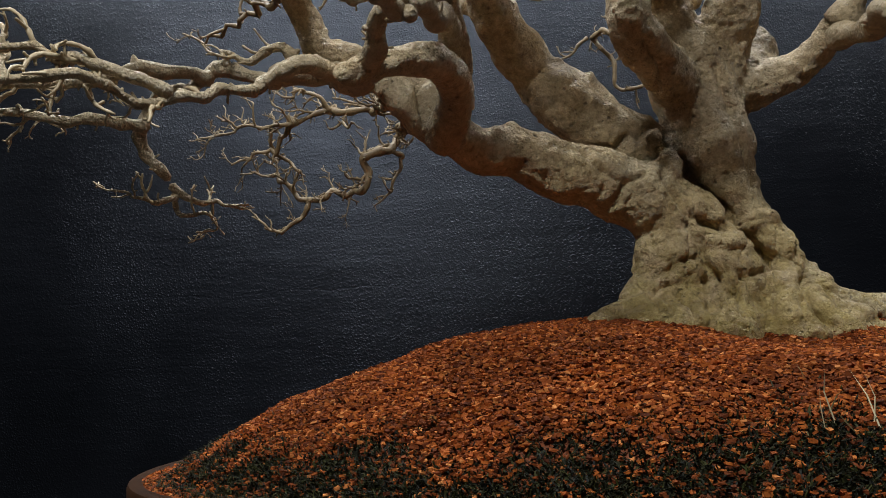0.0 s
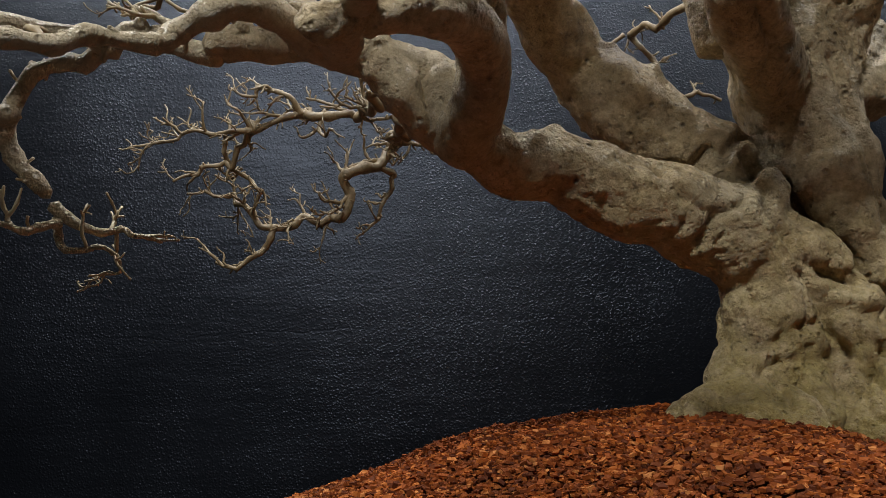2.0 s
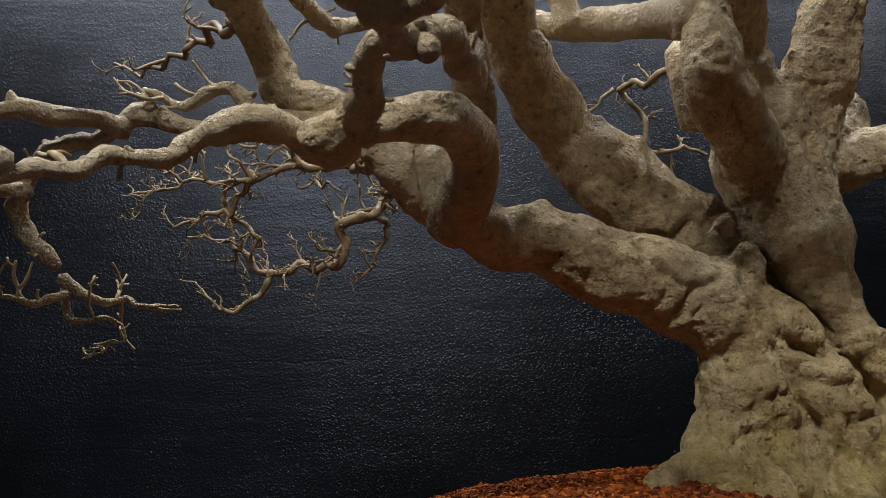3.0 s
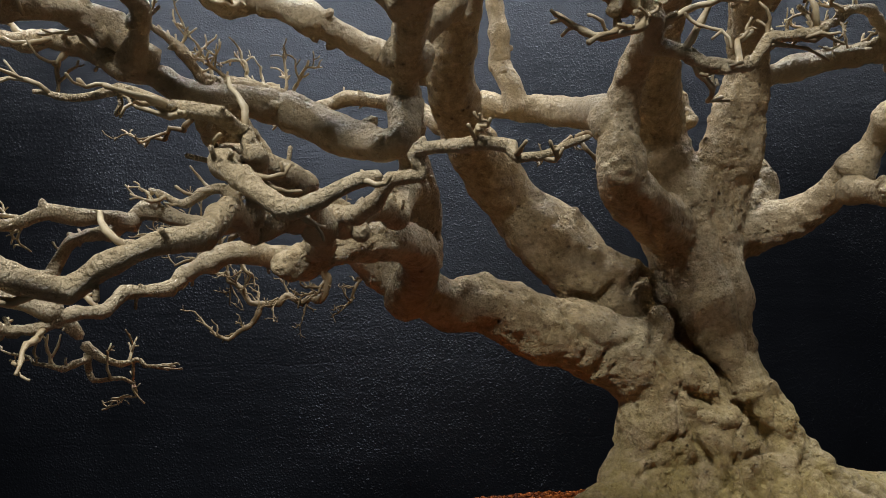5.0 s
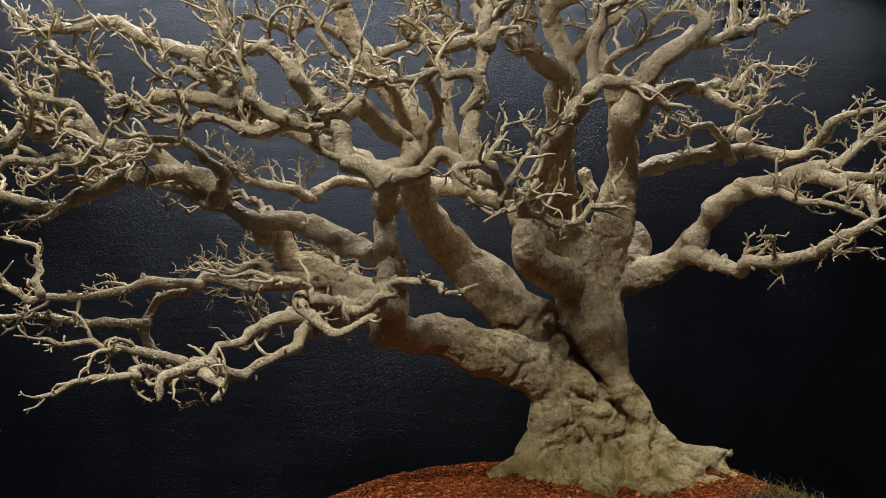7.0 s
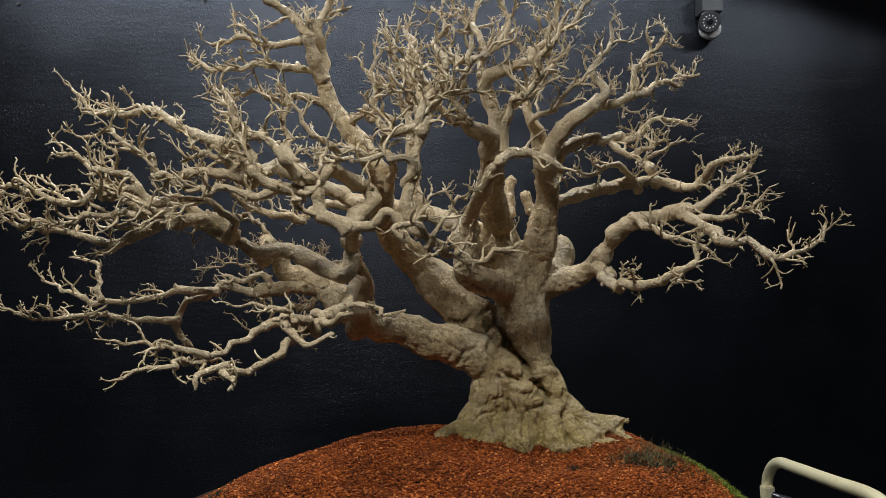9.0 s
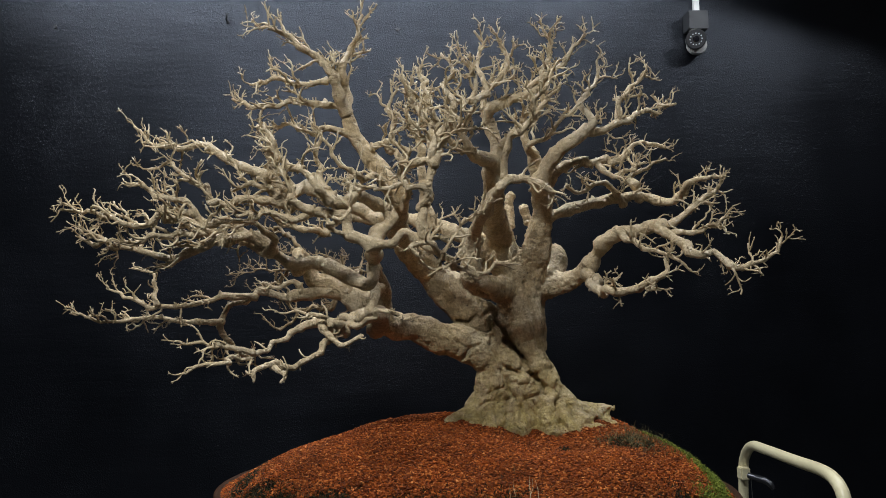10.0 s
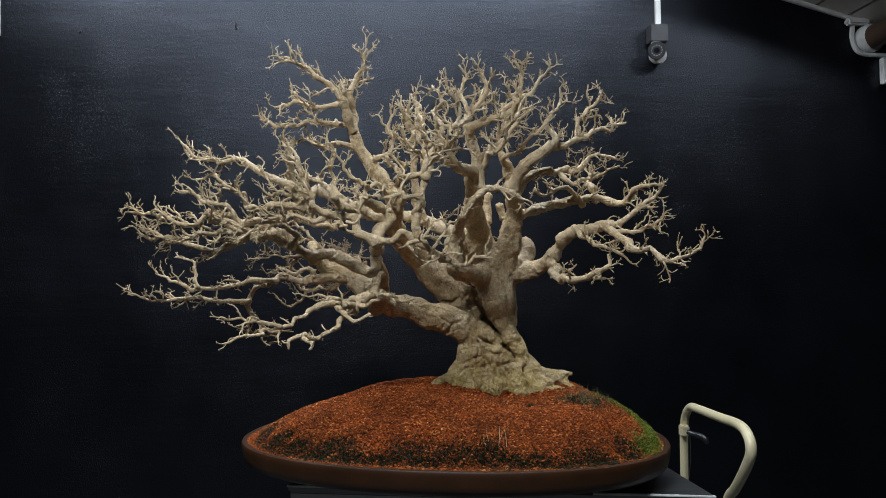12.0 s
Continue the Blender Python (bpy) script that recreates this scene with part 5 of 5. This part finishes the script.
# name: (share of the branch that bears twigs, number of twigs, their length, twigs on twigs)
TWIGGY = {
    "bough_nc1": (0.7, 10, 0.04, 1),
    "bough_nc2": (0.8, 8, 0.035, 1),
    "bough_nc3": (0.8, 7, 0.03, 1),
    "bough_x": (0.55, 12, 0.07, 2),
    "bough_y": (0.45, 10, 0.06, 2),
    "bough_p": (0.5, 14, 0.05, 2),
    "bough_xt": (0.7, 4, 0.03, 1),
    "bough_x2": (0.8, 12, 0.06, 1),
    "bough_w": (0.75, 14, 0.05, 1),
    "bough_v": (0.5, 12, 0.07, 2),
    "bough_c2": (0.8, 14, 0.06, 2),
    "bough_v2": (0.9, 10, 0.05, 1),
    "bough_f": (0.45, 12, 0.07, 1),
    "bough_flow": (0.75, 18, 0.06, 2),
    "bough_fup": (0.75, 20, 0.06, 2),
    "bough_fmid": (0.85, 14, 0.05, 2),
    "bough_j": (0.5, 14, 0.07, 2),
    "bough_jx": (0.8, 16, 0.05, 2),
    "bough_k": (0.85, 16, 0.05, 2),
    "bough_k2": (0.7, 16, 0.06, 2),
    "bough_mt": (0.85, 18, 0.06, 2),
    "bough_m2": (0.85, 18, 0.06, 2),
    "bough_m3": (0.85, 14, 0.05, 2),
    "bough_m4": (0.85, 12, 0.05, 2),
    "bough_m5": (0.85, 12, 0.05, 2),
    "bough_h": (0.4, 3, 0.05, 1),
    "bough_hv": (0.5, 10, 0.06, 2),
    "bough_a": (0.6, 14, 0.06, 2),
    "bough_a2": (0.75, 22, 0.06, 2),
    "bough_a3": (0.6, 10, 0.05, 1),
    "bough_c1": (0.85, 16, 0.06, 2),
    "bough_c3": (0.85, 18, 0.06, 2),
    "bough_c4": (0.85, 14, 0.05, 2),
    "bough_c5": (0.85, 16, 0.05, 2),
    "bough_c6": (0.85, 16, 0.05, 2),
    "bough_b1": (0.8, 16, 0.055, 2),
    "bough_b2": (0.5, 16, 0.06, 2),
    "bough_b3": (0.85, 16, 0.055, 2),
    "bough_b4": (0.75, 16, 0.055, 2),
    "bough_b5": (0.85, 12, 0.05, 2),
    "bough_r1": (0.35, 8, 0.05, 1),
    "bough_r1a": (0.8, 18, 0.05, 2),
    "bough_r1b": (0.85, 14, 0.05, 2),
    "bough_r1c": (0.65, 16, 0.05, 2),
    "bough_r1d": (0.85, 12, 0.05, 2),
    "bough_r2": (0.6, 18, 0.055, 2),
    "bough_r2a": (0.85, 10, 0.05, 1),
    "bough_q": (0.3, 8, 0.03, 1),
    "bough_qa": (0.45, 4, 0.022, 1),
    "bough_qd": (0.7, 10, 0.028, 1),
    "bough_qloop": (0.3, 1, 0.012, 0),
    "bough_qb": (0.6, 8, 0.03, 1),
    "bough_qc": (0.6, 5, 0.03, 1),
    "bough_q2": (0.6, 12, 0.035, 1),
    "bough_q3": (0.85, 10, 0.04, 1),
    "bough_g": (0.15, 3, 0.03, 1),
    "bough_gx": (0.8, 16, 0.045, 2),
    "bough_gy": (0.85, 14, 0.045, 2),
    "bough_gz": (0.8, 6, 0.03, 1),
    "bough_gl1": (0.7, 6, 0.03, 1),
    "bough_gl2": (0.7, 6, 0.03, 1),
    "bough_gl3": (0.7, 6, 0.035, 1),
    "bough_tw": (0.68, 30, 0.055, 2),
    "bough_twb": (0.8, 10, 0.03, 1),
    "bough_twc": (0.72, 34, 0.055, 2),
    "bough_twg": (0.8, 10, 0.035, 1),
    "bough_twh": (0.8, 10, 0.035, 1),
    "bough_twi": (0.8, 7, 0.03, 1),
    "bough_twk": (0.7, 8, 0.03, 1),
    "bough_twd": (0.7, 10, 0.035, 1),
    "bough_twe": (0.7, 4, 0.03, 0),
    "bough_twf": (0.7, 8, 0.045, 1),
    "bough_n3": (0.85, 10, 0.05, 2),
    "bough_n4": (0.85, 10, 0.05, 2),
    "bough_n5": (0.85, 10, 0.05, 2),
    "bough_n6": (0.85, 10, 0.05, 2),
    "bough_n7": (0.85, 10, 0.05, 2),
    "bough_n8": (0.85, 10, 0.05, 2),
    "bough_n9": (0.85, 10, 0.05, 2),
    "bough_n10": (0.85, 10, 0.05, 2),
    "bough_n11": (0.85, 10, 0.05, 2),
    "bough_n13": (0.85, 10, 0.05, 2),
    "bough_n14": (0.85, 10, 0.05, 2),
    "bough_n15": (0.85, 10, 0.05, 2),
    "bough_n16": (0.85, 10, 0.05, 2),
    "bough_n17": (0.85, 10, 0.05, 2),
    "bough_n18": (0.85, 10, 0.05, 2),
    "bough_n12": (0.8, 7, 0.03, 1),
    "bough_n20": (0.8, 8, 0.04, 1),
}


def knotty(rng, path, seed):
    """Kinks and swollen nodes along a branch, a few thicknesses apart."""
    gone, at = [0.0], []
    for a, b in zip(path, path[1:]):
        gone.append(gone[-1] + float(np.linalg.norm(b[:3] - a[:3])))
    s = 0.0
    while s < gone[-1] + 0.05:
        r = path[min(len(path) - 1, int(np.searchsorted(gone, s)))][3]
        at.append((s, np.array([rng.gauss(0, 1) for _ in range(3)]) * (0.0024 + 0.42 * r), rng.uniform(0.06, 0.42)))
        s += max(0.012, r * rng.uniform(2.2, 5.0))
    k = 0
    for q, s in zip(path, gone):
        while k < len(at) - 2 and s > at[k + 1][0]:
            k += 1
        (s0, o0, n0), (s1, o1, n1) = at[k], at[k + 1]
        f = (s - s0) / (s1 - s0)
        w, r = Vector(q[:3]), q[3]
        q[:3] += (o0 * (1 - f) + o1 * f) * min(1.0, s / 0.05, (gone[-1] - s) / 0.03)
        node_near = n0 * math.exp(-((s - s0) / (1.1 * r)) ** 2) + n1 * math.exp(-((s1 - s) / (1.1 * r)) ** 2)
        q[3] *= 0.84 + 0.14 * math.exp(-s / 0.04) + 0.8 * node_near + 0.13 * noise.noise(w * 45 + Vector((seed, seed, 0))) + 0.05 * math.sin(s / (0.55 * r) + 3 * noise.noise(w * 30))
    return path


NEAR = 0.550  # twigs in front of this plane are parts of their own


def limbs():
    for n, (key, rows) in enumerate(BRANCHES.items()):
        rng = random.Random(100 + n)
        path = knotty(rng, spline(rows, 0.0035), n)
        # old cut knobs
        chunks = [tube_data(path, 22 if rows[0][3] > 0.008 else 12, 0.13, n * 1.7)]
        for _ in range(int(len(path) / 9)):
            q = path[rng.randrange(len(path) // 8, len(path) - 1)]
            d = Vector((rng.gauss(0, 1), rng.gauss(-0.3, 1), rng.gauss(0.3, 1))).normalized()
            c = Vector(q[:3])
            r = min(q[3] * rng.uniform(0.4, 0.7), 0.006)
            chunks.append(tube_data([(*c, r), (*(c + d * q[3] * 0.9), r), (*(c + d * (q[3] + r * 0.9)), r * 0.6)], 7, 0.2, n))
        for a, b in zip(path[6:], path[7:]):
            if a[3] < 0.012 and rng.random() < 0.10:
                way = Vector(b[:3]) - Vector(a[:3])
                chunks.append(tube_data(spur(rng, Vector(a[:3]), a[3], way.normalized()), 6))
        # rear bough_tw limbs and twigs take the brown with shade in its colour
        ob = under_tree(mesh_of("limb", chunks, DIM_BROWN if key.startswith("bough_tw") else BARK))
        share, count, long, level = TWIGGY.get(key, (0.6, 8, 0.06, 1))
        bark = DIM_BROWN if key.startswith("bough_tw") else TWIG
        rest = []
        for rows_of in sprout(rng, [tuple(q) for q in path], share * 0.9, max(1, round(count * 0.68)), long * 1.06, level, 0.75):
            # the foremost twigs rise or lie level
            if rows_of[0][0][1] < 0.40 and rows_of[0][-1][2] < rows_of[0][0][2] - 0.008:
                continue
            tubes = [tube_data(t, 6) for t in rows_of]
            if rows_of[0][0][1] < NEAR:
                mesh_of("twig", tubes, bark, ob)
            else:
                rest += tubes
        if rest:
            mesh_of("twig_growth", rest, bark, ob, "fine crooked bare twigs", kind="stuff")


limbs()


# ---- steel lift table with cream handle ----
def table():
    root = thing("lift_table", "stainless steel lift table trolley with a bent cream tube handle", "table", (0.35, 0.8, 0.0))
    plan = Matrix.Rotation(radians(-12), 4, "Z")
    inv = Matrix.Translation((-0.35, -0.8, 0)) @ Matrix.Translation((0.30, 0.574, 0)) @ plan
    bm = bmesh.new()
    box(bm, (-0.52, 0.0, 0.887), (0.514, 0.46, 0.905), 0.004)
    for v in bm.verts:
        # the end beside the handle is cut askew
        v.co = inv @ Vector((v.co.x - (0.276 * v.co.y if v.co.x > 0 else 0.0), v.co.y, v.co.z))
    part("tabletop", bm, STEEL, root, "brushed steel tabletop")
    bm = bmesh.new()
    box(bm, (-0.515, 0.003, 0.80), (0.515, 0.020, 0.8865), 0.003, inv)
    part("front_flange", bm, SATIN, root, "satin steel front flange")
    # added pale strip: the lamp highlight along the tabletop's front edge
    bm = bmesh.new()
    box(bm, (-0.522, -0.004, 0.9005), (0.514, 0.0, 0.9065), 0.0015, inv)
    part("edge_highlight", bm, SATIN, root, "pale strip standing in for the highlight on the steel edge")
    bm = bmesh.new()
    box(bm, (-0.50, 0.03, 0.12), (0.40, 0.43, 0.18), 0.006, inv)
    part("chassis", bm, BOXGREY, root)
    for sx in (-0.44, 0.36):
        for sy in (0.07, 0.39):
            bm = bmesh.new()
            box(bm, (sx - 0.02, sy - 0.02, 0.18), (sx + 0.02, sy + 0.02, 0.8865), 0.003, inv)
            part("leg", bm, BOXGREY, root)
            w = inv @ Vector((sx, sy, 0.06))
            v, f = tube_data([(w.x - 0.015, w.y, w.z, 0.06), (w.x + 0.015, w.y, w.z, 0.06)], 20)
            mesh_of("wheel", [(v, f)], BLACK, root)
    o = Vector((0.35, 0.8, 0.0))
    line = [(1.083, 1.28, 0.13), (1.082, 1.275, 0.70), (1.079, 1.262, 0.87), (1.074, 1.235, 0.93), (1.062, 1.165, 0.972), (1.045, 1.06, 0.985), (1.011, 0.856, 1.003),
            (0.984, 0.69, 1.018), (0.971, 0.618, 1.008), (0.967, 0.594, 0.975), (0.971, 0.62, 0.935), (0.979, 0.67, 0.885), (0.991, 0.735, 0.83), (1.0, 0.79, 0.78), (1.01, 0.86, 0.66), (1.01, 0.87, 0.13)]
    rows = [(1.082 + (x - 1.082) * 0.96 - o.x, 1.275 + (y - 1.275) * 0.968 - o.y, z - 0.008 if z > 0.8 else z, 0.0138) for x, y, z in line]
    mesh_of("handle", [tube_data(spline(rows, 0.012), 20)], CREAM, root, "bent cream enamelled tube handle")
    bm = bmesh.new()
    box(bm, (-0.006, -0.018, -0.018), (0.022, 0.012, 0.018), 0.003, Matrix.Translation((1.062 - o.x, 1.245 - o.y, 0.87)))
    clip = part("bracket", bm, CREAM, root)
    lever = [(1.075, 1.225, 0.868, 0.008), (1.09, 1.205, 0.864, 0.009), (1.103, 1.185, 0.862, 0.010), (1.113, 1.17, 0.853, 0.009), (1.116, 1.163, 0.842, 0.006)]
    mesh_of("lever", [tube_data(spline([(x - o.x, y - o.y, z, r) for x, y, z, r in lever], 0.006), 10)], LEVER, root, "curved grey release lever")
    wire = [(1.08, 1.22, 0.862, 0.0012), (1.084, 1.225, 0.78, 0.0012), (1.08, 1.24, 0.68, 0.0012), (1.075, 1.26, 0.5, 0.0012)]
    mesh_of("cable", [tube_data(spline([(x - o.x, y - o.y, z, r) for x, y, z, r in wire], 0.02), 6)], STEEL, root)


table()


# ---- on the wall: security camera, conduit, hooks, roof corner ----
def security_camera():
    root = thing("security_camera", "white bullet security camera under a black junction box on the wall", "security camera", (1.19, WALL_Y, 2.42))
    bm = bmesh.new()
    box(bm, (-0.026, -0.062, -0.038), (0.048, -0.002, 0.032), 0.0015)
    part("junction_box", bm, BOXGREY, root, "square black painted junction box")
    mesh_of("screw", [tube_data([(-0.018, -0.061, 0.008, 0.002), (-0.018, -0.0632, 0.008, 0.002)], 8)], BLACK, root)
    aim = Vector((-0.38, -1, -0.22)).normalized()
    c = Vector((0.002, -0.045, -0.078))
    rows = [(*(c - aim * 0.03), 0.02), (*(c - aim * 0.024), 0.032), (*(c + aim * 0.01), 0.036), (*(c + aim * 0.035), 0.036), (*(c + aim * 0.037), 0.034)]
    mesh_of("camera_body", [tube_data(rows, 28)], WHITE, root, "round white camera body")
    face = [(*(c + aim * 0.02), 0.0362), (*(c + aim * 0.0395), 0.0362), (*(c + aim * 0.0415), 0.034)]
    disc = mesh_of("face_plate", [tube_data(face, 28)], BLACK, root, "black round face plate")
    glass = [(*(c + aim * 0.040), 0.0115), (*(c + aim * 0.0425), 0.0115), (*(c + aim * 0.0445), 0.007)]
    mesh_of("lens", [tube_data(glass, 18)], LENS, disc)
    sx = aim.cross(Vector((0, 0, 1))).normalized()
    sy = sx.cross(aim)
    for k in range(12):
        a = 2 * math.pi * k / 12
        w = c + aim * 0.0405 + (sx * math.cos(a) + sy * math.sin(a)) * 0.021
        mesh_of("led", [tube_data([(*w, 0.0026), (*(w + aim * 0.0022), 0.002)], 8)], LED, disc)
    foot = [(0.012, -0.012, -0.084, 0.032), (0.012, -0.03, -0.092, 0.035), (0.012, -0.045, -0.098, 0.034), (0.012, -0.058, -0.102, 0.028)]
    mesh_of("mount", [tube_data(foot, 24)], WHITE, root, "white swivel mount")
    mesh_of("neck", [tube_data([(0.0, -0.04, -0.038, 0.018), (0.0, -0.043, -0.07, 0.018)], 16)], WHITE, root)


security_camera()


def strip(name, lo, hi, mat, label, category, bevel=0.002):
    c = [(a + b) / 2 for a, b in zip(lo, hi)]
    bm = bmesh.new()
    box(bm, [a - b for a, b in zip(lo, c)], [a - b for a, b in zip(hi, c)], bevel)
    ob = tagged(obj_from(name, bm, mat), label, category)
    ob.location = c
    return ob


strip("cable_conduit", (1.204, WALL_Y - 0.02, 2.453), (1.225, WALL_Y - 0.001, 3.25), WHITE, "white plastic cable conduit running up the wall", "conduit")
strip("cable_conduit", (-1.462, WALL_Y - 0.012, 2.38), (-1.452, WALL_Y - 0.001, 3.25), WHITE, "thin pale cable strip running up the wall", "conduit")


def wall_hook(x, z, long):
    root = thing("wall_hook", "small black screw hook in the wall" if long else "small black wall plug", "hook", (x, WALL_Y, z), "fixings in the wall")
    mesh_of("plug", [tube_data([(0, 0.004, 0, 0.007), (0, -0.006, 0, 0.006)], 10)], BLACK, root)
    if long:
        rows = [(0, -0.003, 0, 0.003), (0, -0.02, 0.002, 0.003), (0.004, -0.028, 0.012, 0.003), (0.002, -0.022, 0.022, 0.003)]
        mesh_of("hook", [tube_data(spline(rows, 0.004), 8)], BLACK, root)


wall_hook(-0.543, 2.425, True)
wall_hook(0.078, 2.398, False)
wall_hook(-1.153, 2.404, False)


def roof_corner():
    """Sloping boarded soffit with a pale edge batten, and a brown pipe in a white bracket."""
    root = thing("roof_soffit", "sloping soffit of pale grey boards with a white edge batten", "soffit", (1.742, WALL_Y, 2.60))
    slope = Matrix.Rotation(radians(15.5), 4, "Y")
    for k in range(9):
        bm = bmesh.new()
        x = -0.42 + k * 0.153
        box(bm, (x, -0.42, 0.012), (x + 0.143, -0.002, 0.028), 0.003, slope)
        part("board", bm, BOARD, root)
    bm = bmesh.new()
    box(bm, (-0.44, -0.42, 0.03), (1.0, -0.002, 0.04), 0.0, slope)
    part("backing", bm, BLACK, root)
    bm = bmesh.new()
    box(bm, (-0.44, -0.022, -0.006), (0.42, -0.002, 0.0115), 0.003, slope)
    part("batten", bm, WHITE, root, "chipped white edge batten")
    pipe = thing("roof_pipe", "brown round pipe held by a white bracket under the soffit", "pipe", (2.165, WALL_Y, 2.42))
    mesh_of("tube", [tube_data([(0, -0.03, 0, 0.05), (0.04, -0.5, 0.01, 0.05), (0.1, -1.5, 0.03, 0.05)], 20)], BEAM, pipe)
    mesh_of("collar", [tube_data([(0, -0.002, 0, 0.062), (0.0, -0.03, 0, 0.062), (0.001, -0.032, 0, 0.052)], 20)], WHITE, pipe)
    rows = [(-0.075, -0.012, 0.06, 0.010), (-0.078, -0.012, 0.0, 0.010), (-0.06, -0.012, -0.05, 0.010), (-0.02, -0.012, -0.068, 0.010), (0.06, -0.012, -0.072, 0.010), (0.16, -0.012, -0.078, 0.010)]
    mesh_of("bracket", [tube_data(spline(rows, 0.01), 10)], WHITE, pipe, "white bent pipe bracket")
    bm = bmesh.new()
    box(bm, (-0.11, -0.04, 0.055), (-0.01, -0.002, 0.085), 0.008)
    part("bracket_plate", bm, WHITE, pipe)
    bm = bmesh.new()
    box(bm, (0.05, -0.03, -0.2), (0.075, -0.002, -0.085), 0.003)
    part("bracket_tail", bm, WHITE, pipe)


roof_corner()
